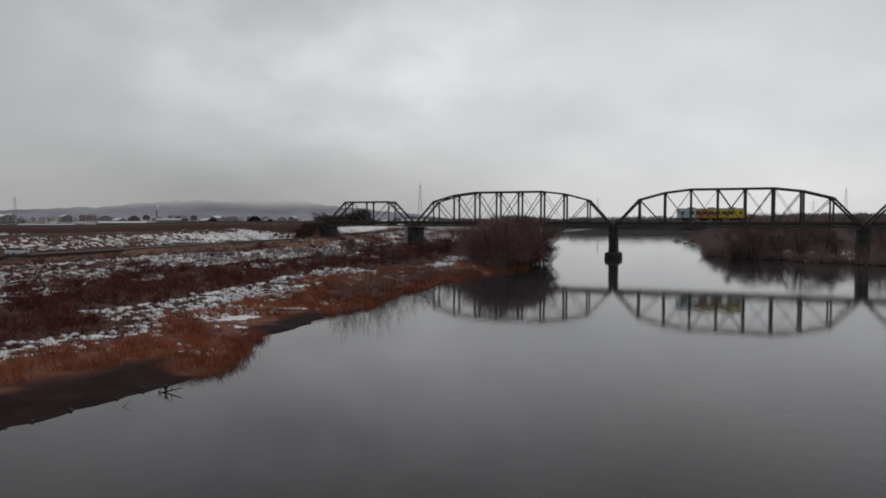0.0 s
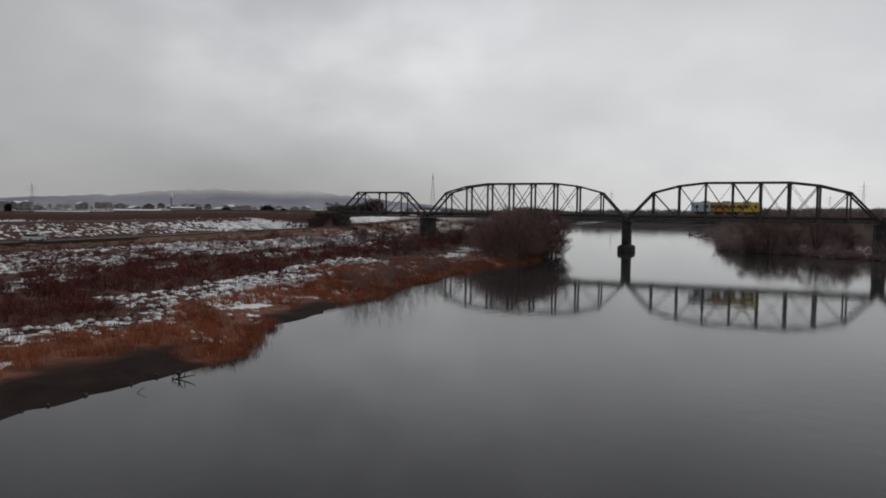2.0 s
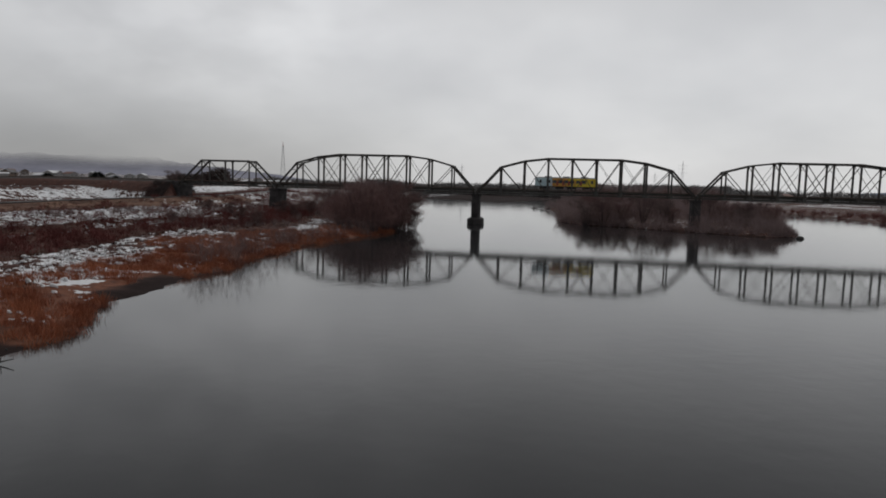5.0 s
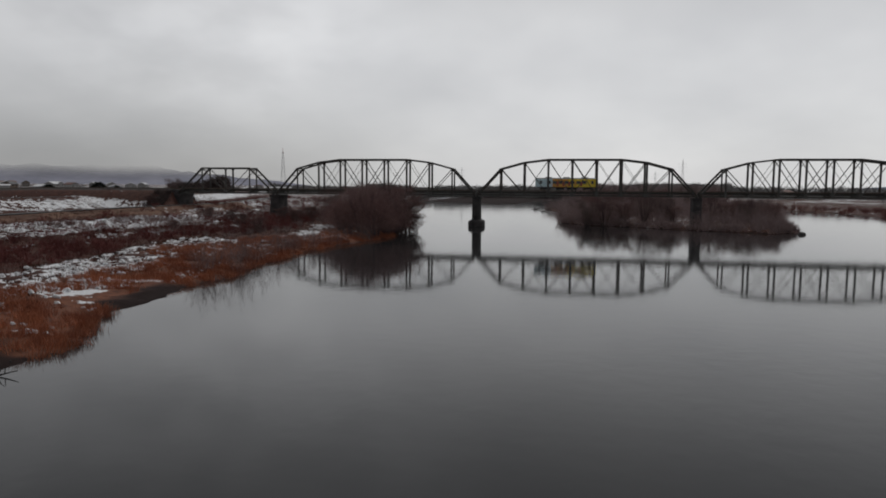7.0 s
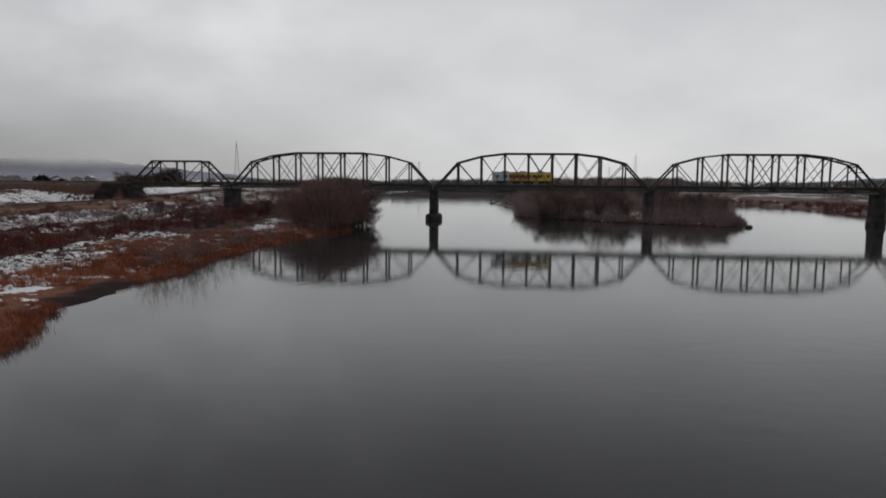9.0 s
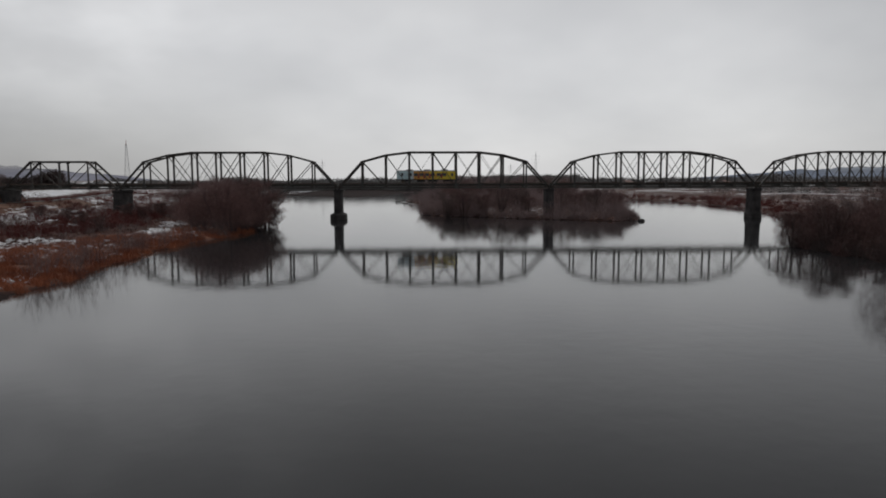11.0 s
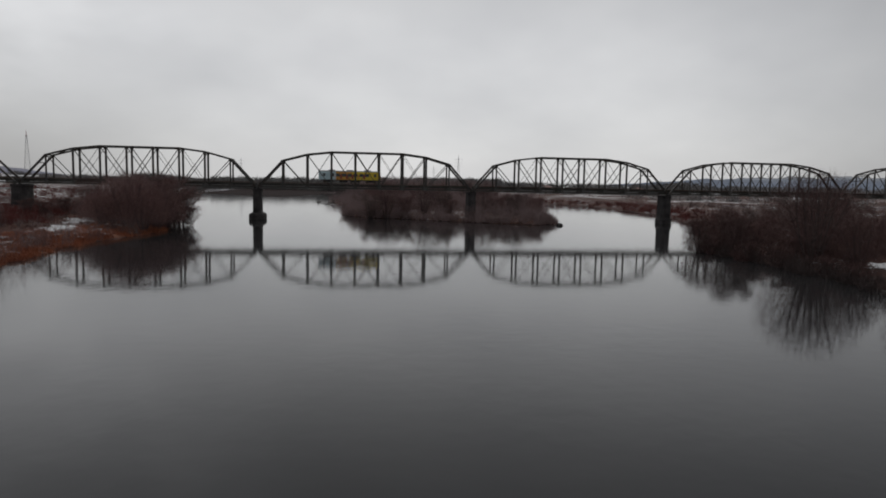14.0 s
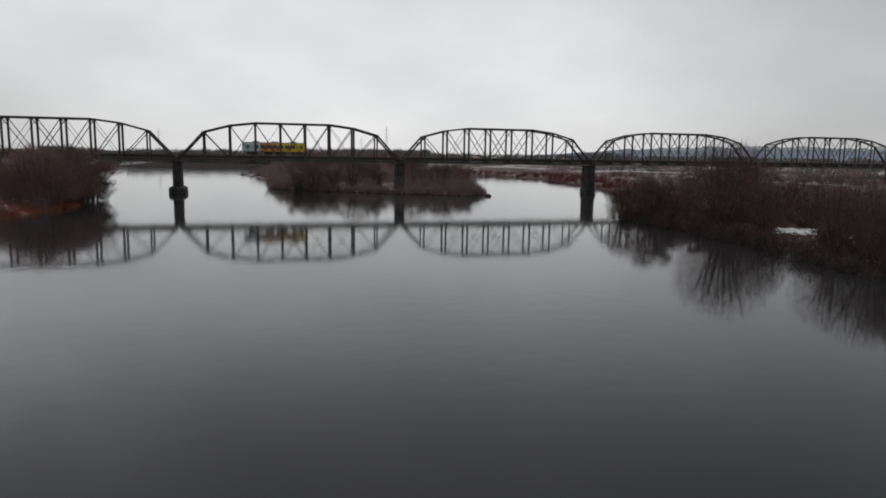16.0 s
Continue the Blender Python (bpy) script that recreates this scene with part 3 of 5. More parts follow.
def build_ground():
    xs = graded([(-4800, 600), (-1200, 120), (-240, 5), (-110, 2.0), (-30, 1.2), (56, 3.0), (140, 1.5), (170, 3.0), (260, 12), (440, 60), (1100, 500), (4800, 0)])
    ys = graded([(-1500, 150), (-300, 12), (-205, 1.2), (-60, 2.0), (20, 4.0), (200, 8), (660, 60), (1500, 450), (4800, 0)])
    X, Y = np.meshgrid(xs, ys)
    z, cover, _ = land(X, Y)
    nx, ny = len(xs), len(ys)
    v = np.stack([X, Y, z], -1).reshape(-1, 3)
    i = (np.arange(ny - 1)[:, None] * nx + np.arange(nx - 1)[None]).ravel()
    t = np.concatenate([np.stack([i, i + 1, i + nx + 1], 1), np.stack([i, i + nx + 1, i + nx], 1)])
    me = quick_mesh("ground", v, t, GROUND)
    col = me.attributes.new("cover", "FLOAT_COLOR", "POINT")
    rgba = np.ones((len(v), 4), np.float32)
    rgba[:] = cover.reshape(-1, 4)
    col.data.foreach_set("color", rgba.ravel())
    me.polygons.foreach_set("use_smooth", [True] * len(me.polygons))
    tagged(new("ground", me), "brown winter floodplain ground with reeds, mud and patchy snow", "ground", kind="structure")


build_ground()
water = Form().add([(-900, -1500, 0), (900, -1500, 0), (900, 1400, 0), (-900, 1400, 0)], [(0, 1, 2, 3)])
tagged(new("water", water.mesh("water", WATER)), "still grey river water mirroring sky and bridge", "water", kind="structure")


def ribbon(name, line, mat, label, category, width, y0, y1, n=160):
    """A slab of road laid along a line of the plan: (y, x, height)."""
    f, rows = Form(), []
    for y in np.linspace(y0, y1, n):
        x, lift = along([(q[0], q[1]) for q in line], y), along([(q[0], q[2]) for q in line], y)
        rows.append([(x + o, y, lift + d) for o, d in ((-width / 2, 0), (width / 2, 0), (width / 2, -0.6), (-width / 2, -0.6))])
    f.loft(rows)
    return tagged(new(name, f.mesh(name, mat)), label, category, kind="structure")


ribbon("road", LANE, ASPHALT, "narrow dark wet asphalt lane at the levee foot", "road", 2.5, -260, 200)
ribbon("road", [(y, x - 12.8, 7.93) for y, x in LEVEE_TOE], ASPHALT, "wet asphalt lane on the levee crown", "road", 3.0, -260, -16)


# ---- rail bridge ----
PITCH, SPAN, ZB, WIDE = 63.01, 62.4, 9.35, 4.9
PANEL = SPAN / 9
TOPS = {1: 17.0, 2: 18.9, 3: 19.75, 4: 19.75, 5: 19.75, 6: 19.75, 7: 18.9, 8: 17.0}


def truss_side(owner, y, xs, tops, zb, counters, tag=""):
    """One truss in the plane y: xs are the panel points, tops the heights over the inner ones."""
    last = len(xs) - 1
    lo = [(x, y, zb) for x in xs]
    hi = {i: (xs[i], y, z) for i, z in tops.items()}
    side = (0, 1, 0)
    part("bottom_chord", Form().section((xs[0], y, zb), (xs[-1], y, zb), 0.36, 0.42), GIRDER, owner)
    part("end_post", Form().section(lo[0], hi[1], 0.5, 0.5), STEEL, owner)
    part("end_post", Form().section(lo[last], hi[last - 1], 0.5, 0.5), STEEL, owner)
    for i in range(1, last - 1):
        part("top_chord", Form().section(hi[i], hi[i + 1], 0.46, 0.46), STEEL, owner)
    for i in range(1, last):
        w = 0.2 if i in (1, last - 1) else 0.36
        post = Form()
        a, b = Vector(lo[i]), Vector(hi[i])
        for k in (-1, 1):
            post.beam(a + Vector((k * w * 0.4, 0, 0)), b + Vector((k * w * 0.4, 0, 0)), 0.3, w * 0.28, side)
        n = int((b.z - a.z) / 0.9)
        for j in range(n):
            z0, z1 = a.z + (b.z - a.z) * j / n, a.z + (b.z - a.z) * (j + 1) / n
            post.beam((a.x - w * 0.4, y, z0), (a.x + w * 0.4, y, z1), 0.25, 0.07, side)
        part("post", post, STEEL, owner)
        part("gusset", Form().block(xs[i] - 0.45, xs[i] + 0.45, y - 0.14, y + 0.14, hi[i][2] - 0.55, hi[i][2] + 0.12, 0.04), STEEL, owner)
        part("gusset", Form().block(xs[i] - 0.5, xs[i] + 0.5, y - 0.2, y + 0.2, zb - 0.3, zb + 0.55, 0.05), GIRDER, owner)
    mid = last / 2
    for i in range(1, last - 1):
        if i + 1 <= mid + 0.5:
            part("diagonal", Form().beam(hi[i], lo[i + 1], 0.2, 0.16, side), STEEL, owner)
        if i >= mid - 0.5:
            part("diagonal", Form().beam(hi[i + 1], lo[i], 0.2, 0.16, side), STEEL, owner)
        if counters and 1 < i < last - 2 and abs(i + 0.5 - mid) > 0.1:
            p, q = (lo[i], hi[i + 1]) if i + 0.5 < mid else (lo[i + 1], hi[i])
            part("counter_brace", Form().beam(p, q, 0.1, 0.09, side), STEEL_THIN, owner)


def truss_span(x0, length, panels, tops, label, counters=True):
    owner = thing("truss_span", label, "bridge span", "spans of the rail bridge", pose(x0, 0, 0))
    xs = [length * i / panels for i in range(panels + 1)]
    for y in (0.0, WIDE):
        truss_side(owner, y, xs, tops, ZB, counters)
    for i, z in tops.items():
        part("top_strut", Form().section((xs[i], 0, z), (xs[i], WIDE, z), 0.3, 0.3), STEEL, owner)
        if i + 1 in tops:
            z1 = tops[i + 1]
            part("sway_brace", Form().beam((xs[i], 0, z), (xs[i + 1], WIDE, z1), 0.12, 0.1), STEEL_THIN, owner)
            part("sway_brace", Form().beam((xs[i], WIDE, z), (xs[i + 1], 0, z1), 0.12, 0.1), STEEL_THIN, owner)
    for i in (1, panels - 1):
        j = 0 if i == 1 else panels
        for f in (0.72, 0.94):
            p = Vector((xs[j], 0, ZB)).lerp(Vector((xs[i], 0, tops[i])), f)
            part("portal_strut", Form().beam(p, p + Vector((0, WIDE, 0)), 0.22, 0.22), STEEL, owner)
    for x in xs:
        part("floor_beam", Form().section((x, 0.05, ZB + 0.3), (x, WIDE - 0.05, ZB + 0.3), 0.3, 0.75), GIRDER, owner)
    for y in (WIDE / 2 - 0.75, WIDE / 2 + 0.75):
        part("stringer", Form().section((0.1, y, ZB + 0.75), (length - 0.1, y, ZB + 0.75), 0.28, 0.6), GIRDER, owner)
        part("rail", Form().beam((0, y + 0.21 * (1 if y < 2 else -1), ZB + 1.36), (length, y + 0.21 * (1 if y < 2 else -1), ZB + 1.36), 0.07, 0.15), RAIL, owner)
    ties = Form()
    for k in range(int(length / 0.62)):
        ties.block(0.2 + k * 0.62, 0.42 + k * 0.62, WIDE / 2 - 1.15, WIDE / 2 + 1.15, ZB + 1.06, ZB + 1.28)
    tagged(part("sleeper_layer", ties, WOOD, owner), kind="stuff")
    part("walkway", Form().block(0.1, length - 0.1, 0.45, 1.15, ZB + 0.98, ZB + 1.05), WOOD, owner, "narrow plank walkway")
    part("bearing", Form().block(-0.1, 0.5, -0.3, 0.3, ZB - 0.45, ZB - 0.22, 0.03), DARK_IRON, owner)
    part("bearing", Form().block(length - 0.5, length + 0.1, -0.3, 0.3, ZB - 0.45, ZB - 0.22, 0.03), DARK_IRON, owner)
    return owner


big = truss_span((PITCH - SPAN) / 2, SPAN, 9, TOPS, "dark grey-green steel camelback truss span on masonry piers")
for k in range(1, 6):
    copy_thing(big, pose(PITCH * k + (PITCH - SPAN) / 2, 0, 0))
truss_span(-32.6, 32.0, 4, {1: 17.1, 2: 17.1, 3: 17.1}, "short dark steel truss span beside the levee", False)


def pier(x, base, wide, foot, label):
    owner = thing("bridge_pier", label, "bridge pier", "piers of the rail bridge", pose(x, 0, 0))

    def ring(w, y0, y1, z, n=10):
        pts = []
        for k in range(n + 1):
            a = math.pi * k / n
            pts.append((math.cos(a) * w / 2, y1 + math.sin(a) * w / 2, z))
        for k in range(n + 1):
            a = math.pi + math.pi * k / n
            pts.append((math.cos(a) * w / 2, y0 + math.sin(a) * w / 2, z))
        return pts

    top = ZB - 0.45
    part("shaft", Form().loft([ring(wide * 1.12, 0.3, 4.6, base), ring(wide, 0.4, 4.5, top - 0.75)]), MASONRY, owner)
    part("cap", Form().loft([ring(wide * 1.0, 0.4, 4.5, top - 0.75), ring(wide * 1.16, 0.4, 4.5, top - 0.6), ring(wide * 1.16, 0.4, 4.5, top)]), MASONRY, owner)
    if foot:
        part("plinth", Form().loft([ring(foot, 0.2, 4.7, base), ring(foot, 0.2, 4.7, 1.1), ring(foot - 0.3, 0.3, 4.6, 1.6), ring(wide * 1.15, 0.4, 4.5, 2.0)]), MASONRY, owner, "wide dark stone plinth at the waterline")
    return owner


for k in range(0, 7):
    z = height(PITCH * k, 2.45)
    pier(PITCH * k, min(z, 3) - 0.6 if z > 0.8 else -2.2, 3.6 if k == 0 else 2.25, {1: 4.6, 3: 3.0}.get(k, 0),
         "broad dark masonry pier on the river bank" if k == 0 else "dark masonry bridge pier with rounded ends")
ab = thing("bridge_abutment", "dark masonry abutment under the short truss span", "abutment")
part("wall", Form().block(-36, -31.6, -1.6, 6.5, 1.5, ZB - 0.45, 0.1), MASONRY, ab)
part("back_wall", Form().block(-36, -32.9, -1.6, 6.5, ZB - 0.45, ZB + 0.9, 0.08), MASONRY, ab)
track = thing("railway_track", "single railway track on ballast along the bank", "railway track")
RUN = [-900, -300, -220, -140, -128, -116, -100, -84, -62, -40, -32.6]
part("ballast_bed", Form().loft([[(x, -0.6, rail_level(x) - 1.2), (x, 5.5, rail_level(x) - 1.2), (x, 4.2, rail_level(x) - 0.33), (x, 0.7, rail_level(x) - 0.33)] for x in RUN[:-1] + [-36]]), GRAVEL, track)
for y in (WIDE / 2 - 0.54, WIDE / 2 + 0.54):
    part("rail", Form().loft([[(x, y - 0.035, rail_level(x) - 0.15), (x, y + 0.035, rail_level(x) - 0.15), (x, y + 0.035, rail_level(x)), (x, y - 0.035, rail_level(x))] for x in RUN]), RAIL, track)
ties = Form()
for k in range(500):
    x = -36 - k * 0.62
    ties.block(x - 0.22, x, WIDE / 2 - 1.1, WIDE / 2 + 1.1, float(rail_level(x)) - 0.36, float(rail_level(x)) - 0.15)
tagged(part("sleeper_layer", ties, WOOD, track), kind="stuff")


# ---- railcar ----
def railcar(cx):
    zr = ZB + 1.435
    o = thing("railcar", "single diesel railcar, pale blue and yellow, crossing the bridge", "train", at=pose(cx, WIDE / 2, zr))
    h0, h1, w, half = 1.05, 3.45, 1.35, 9.0

    def shell(xa, xb, mat, name, label=""):
        prof = [(-w, h0), (w, h0), (w, h1 - 0.35), (w - 0.12, h1 - 0.05), (-w + 0.12, h1 - 0.05), (-w, h1 - 0.35)]
        part(name, Form().loft([[(xa, y, z) for y, z in prof], [(xb, y, z) for y, z in prof]]), mat, o, label)

    for xa, xb, mat, lab in ((-half, -4.0, PALE_BLUE, "pale blue rear body panel"), (-4.0, 0.6, ORANGE, "orange body panel with red shapes"), (0.6, half, YELLOW, "bright yellow front body panel")):
        shell(xa, xb, mat, "body_panel", lab)
    roof = [(-w + 0.1, h1 - 0.06), (w - 0.1, h1 - 0.06), (w - 0.35, h1 + 0.16), (0.5, h1 + 0.26), (-0.5, h1 + 0.26), (-w + 0.35, h1 + 0.16)]
    part("roof", Form().loft([[(-half + 0.1, y, z) for y, z in roof], [(half - 0.1, y, z) for y, z in roof]]), ROOF_GREY, o)
    for x in (-5.2, 0.0, 5.2):
        part("roof_unit", Form().block(x - 1.0, x + 1.0, -0.6, 0.6, h1 + 0.24, h1 + 0.5, 0.06), ROOF_GREY, o)
    for s in (-1, 1):
        for k in range(7):
            x = -5.1 + k * 1.7
            part("window", Form().block(x - 0.55, x + 0.55, s * (w + 0.005) - 0.02, s * (w + 0.005) + 0.02, 1.95, 2.85), GLASS, o)
        for x in (-7.4, 7.4):
            d = part("door", Form().block(x - 0.5, x + 0.5, s * w - 0.03, s * w + 0.03, 1.15, 3.05), PALE_BLUE if x < 0 else YELLOW, o)
            part("door_window", Form().block(x - 0.32, x + 0.32, s * (w + 0.03) - 0.02, s * (w + 0.03) + 0.02, 1.95, 2.85), GLASS, d)
        # cheerful painted shapes between the windows
        for k, mat in enumerate((WHITE_PAINT, RED_PAINT, RED_PAINT, RED_PAINT, ORANGE, RED_PAINT)):
            x = -4.25 + k * 1.7
            part("painted_shape", Form().block(x - 0.28, x + 0.28, s * (w + 0.004) - 0.012, s * (w + 0.004) + 0.012, 1.3, 2.6, 0.01), mat, o)
    for e in (-1, 1):
        x = e * half
        part("end_window", Form().block(x - 0.02, x + 0.02, -1.05, -0.35, 2.0, 2.85), GLASS, o)
        part("end_window", Form().block(x - 0.02, x + 0.02, 0.35, 1.05, 2.0, 2.85), GLASS, o)
        part("end_door", Form().block(x - 0.03, x + 0.03, -0.32, 0.32, 1.15, 3.0), GLASS if e < 0 else YELLOW, o)
        for y in (-0.9, 0.9):
            part("headlight", Form().tube([(x - 0.03, y, 1.5), (x + 0.03 * 2 * e, y, 1.5)], [0.11, 0.1], 10), LENS, o)
        part("coupler", Form().block(min(x, x + e * 0.5), max(x, x + e * 0.5), -0.15, 0.15, 0.75, 1.0, 0.03), DARK_IRON, o)
    part("underframe", Form().block(-half + 0.2, half - 0.2, -1.2, 1.2, 0.85, 1.07), DARK_IRON, o)
    for x in (-1.8, 1.6):
        part("equipment_box", Form().block(x - 1.2, x + 1.2, -1.15, 1.15, 0.3, 0.87, 0.05), DARK_IRON, o)
    for x in (-6.2, 6.2):
        b = part("bogie", Form().block(x - 1.5, x + 1.5, -1.0, -0.8, 0.4, 0.72, 0.04).block(x - 1.5, x + 1.5, 0.8, 1.0, 0.4, 0.72, 0.04).block(x - 0.3, x + 0.3, -0.8, 0.8, 0.45, 0.86), DARK_IRON, o)
        for dx in (-1.05, 1.05):
            for y in (-0.54, 0.54):
                part("wheel", Form().tube([(x + dx, y - 0.06, 0.43), (x + dx, y + 0.06, 0.43)], [0.43, 0.43], 16), RAIL, b)


railcar(89.4)


# ---- bare trees and thickets ----
def bare_tree(name, seed, tall, spread, stems, twig_mat, label, category, group, limbs=16, twigs=18, fine=0.017):
    """A many-stemmed winter tree: tapered stems and limbs, and a crown of fine bare twigs."""
    rng = np.random.default_rng(seed)
    o = thing(name, label, category, group)
    wood, b, t, wd = Form(), [], [], []
    for s in range(stems):
        a = 2 * math.pi * (s + rng.uniform(-0.3, 0.3)) / stems
        reach = spread * rng.uniform(0.2, 0.85) if stems > 1 else 0.4
        top = np.array([math.cos(a) * reach, math.sin(a) * reach, tall * rng.uniform(0.62, 0.86) * (1.08 - 0.28 * reach / spread)])
        foot = np.array([math.cos(a) * 0.35, math.sin(a) * 0.35, -0.5])
        bend = rng.normal(size=3) * 0.35
        path = [foot + (top - foot) * q + bend * math.sin(q * math.pi) + np.array([0, 0, 1.0]) * math.sin(q * math.pi) * tall * 0.09 for q in np.linspace(0, 1, 6)]
        r0 = tall * rng.uniform(0.011, 0.018) * (1.5 if stems == 1 else 1)
        wood.tube([tuple(p) for p in path], [r0 * (1 - 0.8 * q) for q in np.linspace(0, 1, 6)], 5)
        for k in range(limbs):
            q = rng.uniform(0.1, 1.0)
            i = min(int(q * 5), 4)
            p = path[i] + (path[i + 1] - path[i]) * (q * 5 - i)
            az = rng.uniform(0, 2 * math.pi)
            out = np.array([math.cos(az), math.sin(az), rng.uniform(-0.1, 1.0)])
            ln = spread * rng.uniform(0.3, 0.6) * (1.1 - 0.45 * q)
            e = p + out / np.linalg.norm(out) * ln
            e[2] = max(e[2], 0.6)
            wood.tube([tuple(p), tuple((p + e) / 2 + rng.normal(size=3) * 0.12), tuple(e)], [r0 * 0.35, r0 * 0.22, r0 * 0.08], 3)
            for j in range(twigs):
                g = rng.uniform(0.15, 1.0)
                m = p + (e - p) * g
                d = rng.normal(size=3) * np.array([1, 1, 0.8]) + np.array([0, 0, 0.5]) + out * 0.4
                d /= np.linalg.norm(d)
                n = m + d * rng.uniform(0.7, 1.7) * tall / 11
                b.append(m); t.append(n); wd.append(fine)
                for _ in range(3):
                    f = m + (n - m) * rng.uniform(0.2, 0.9)
                    d2 = d + rng.normal(size=3) * 0.75
                    b.append(f); t.append(f + d2 / np.linalg.norm(d2) * rng.uniform(0.4, 1.0) * tall / 11); wd.append(fine * 0.75)
    part("trunk", wood, BARK, o)
    v, tr = spikes(b, t, np.array(wd), rng)
    v[:, 2] = np.maximum(v[:, 2], 0.05)
    crown = new("crown", quick_mesh("crown", v, tr, twig_mat))
    crown.parent = o
    return o


def round_willow(seed, tall, wide, stems, twig_mat, label, twigs=7000, fine=0.012):
    """A winter willow: dark stems fanning out into a broad round crown hazy with very fine twigs."""
    rng = np.random.default_rng(seed)
    o = thing("bare_tree", label, "tree", "bank trees")
    wood = Form()
    bumps = rng.normal(size=(14, 3)); bumps /= np.linalg.norm(bumps, axis=1, keepdims=True)
    swell = rng.uniform(-0.16, 0.2, 14)

    def shell(d):
        """How far the crown reaches along each direction."""
        lump = (np.exp((d @ bumps.T - 1) * 9) * swell).sum(1)
        return np.array([wide, wide, tall * 0.5]) * (1 + lump)[:, None]

    heart = np.array([0, 0, tall * 0.5])
    for k in range(stems):
        a = 2 * math.pi * (k + rng.uniform(-0.3, 0.3)) / stems
        d = np.array([[math.cos(a) * rng.uniform(0.15, 0.9), math.sin(a) * rng.uniform(0.15, 0.9), rng.uniform(0.35, 1.0)]])
        d /= np.linalg.norm(d)
        top = heart + (d * shell(d))[0] * 0.8
        foot = np.array([math.cos(a) * 0.5, math.sin(a) * 0.5, -0.5])
        bend = rng.normal(size=3) * 0.3
        path = [foot + (top - foot) * q + bend * math.sin(q * math.pi) + np.array([0, 0, 1]) * math.sin(q * math.pi) * tall * 0.07 for q in np.linspace(0, 1, 7)]
        r0 = tall * rng.uniform(0.010, 0.017)
        wood.tube([tuple(p) for p in path], [r0 * (1 - 0.85 * q) for q in np.linspace(0, 1, 7)], 5)
        for j in range(9):
            i = rng.integers(1, 6)
            p = path[i]
            e = p + (rng.normal(size=3) + np.array([0, 0, 0.3]) + 0.3 * d[0]) * wide * 0.16
            wood.tube([tuple(p), tuple((p + e) / 2 + rng.normal(size=3) * 0.15), tuple(e)], [r0 * 0.3, r0 * 0.2, r0 * 0.06], 3)
    part("trunk", wood, BARK, o)
    d = rng.normal(size=(twigs, 3)); d /= np.linalg.norm(d, axis=1, keepdims=True)
    m = heart + d * shell(d) * (rng.uniform(0.08, 1, twigs) ** 0.5)[:, None]
    m[:, 2] = np.where(m[:, 2] < 0.22 * tall, m[:, 2] + rng.uniform(0, 0.3, twigs) * tall, m[:, 2])
    way = d * 0.7 + rng.normal(size=(twigs, 3)) * 0.55 + np.array([0, 0, 0.55])
    way /= np.linalg.norm(way, axis=1, keepdims=True)
    v, t = spikes(m, m + way * (rng.uniform(0.06, 0.14, twigs) * tall)[:, None], fine * rng.uniform(0.6, 1.2, twigs), rng)
    crown = new("crown", quick_mesh("crown", v, t, twig_mat))
    crown.parent = o
    return o


def place(ob, x, y, turn, scale, sink=0.25, tall=1.0):
    c = copy_thing(ob, pose(x, y, max(height(x, y), 0.0) - sink, 0, 0, turn))
    c.scale = (scale, scale, scale * tall)
    return c


kinds = [bare_tree("bare_tree", 11, 11.5, 6.0, 7, TWIG_RED, "bare many-stemmed willow with dense dark red-brown twigs on the bank", "tree", "bank trees"),
         bare_tree("bare_tree", 12, 10.5, 6.4, 8, TWIG_RED, "bare spreading willow with fine red-brown twigs by the water", "tree", "bank trees", 15),
         bare_tree("bare_tree", 13, 12.0, 5.4, 6, TWIG, "bare dark brown willow clump with upright stems", "tree", "bank trees", 17),
         bare_tree("bare_shrub", 14, 5.0, 3.2, 7, DUSKY, "low bare dark reddish willow shrub on the bank", "shrub", "bank shrubs", 11, 12, 0.02),
         round_willow(15, 10.2, 4.6, 8, DUSKY, "bare willow with a round crown of fine grey-brown twigs"),
         round_willow(16, 11.0, 6.3, 10, DUSKY, "broad bare willow with a round hazy crown on the bank", 5600, 0.0115),
         round_willow(17, 11.0, 6.2, 10, TWIG_RED, "broad bare willow with a dense round crown at the water's edge", 12000, 0.014),
         round_willow(18, 11.0, 6.0, 8, ISLAND_TWIG, "grey-brown bare willow with a round crown on the river island", 7000, 0.018)]
HOME = [(42.3, -30.5, 0, 1.23), (36.0, -33.3, 40, 0.8), (156.0, -90, 10, 0.78), (8.0, -70, 0, 0.55), (149.5, -143, 0, 0.72), (171.0, -110, 0, 0.7), (43.4, -52.0, 0, 1.05), (96, 166, 0, 1.16)]
for ob, (x, y, turn, s) in zip(kinds, HOME):
    ob.matrix_world = pose(x, y, max(height(x, y), 0) - 0.25, 0, 0, turn)
    ob.scale = (s, s, s)


def grow(spots):
    for kind, x, y, s, *more in spots:
        place(kinds[kind], x, y, (x * 37 + y * 53) % 360, s, tall=more[0] if more else 1.0)


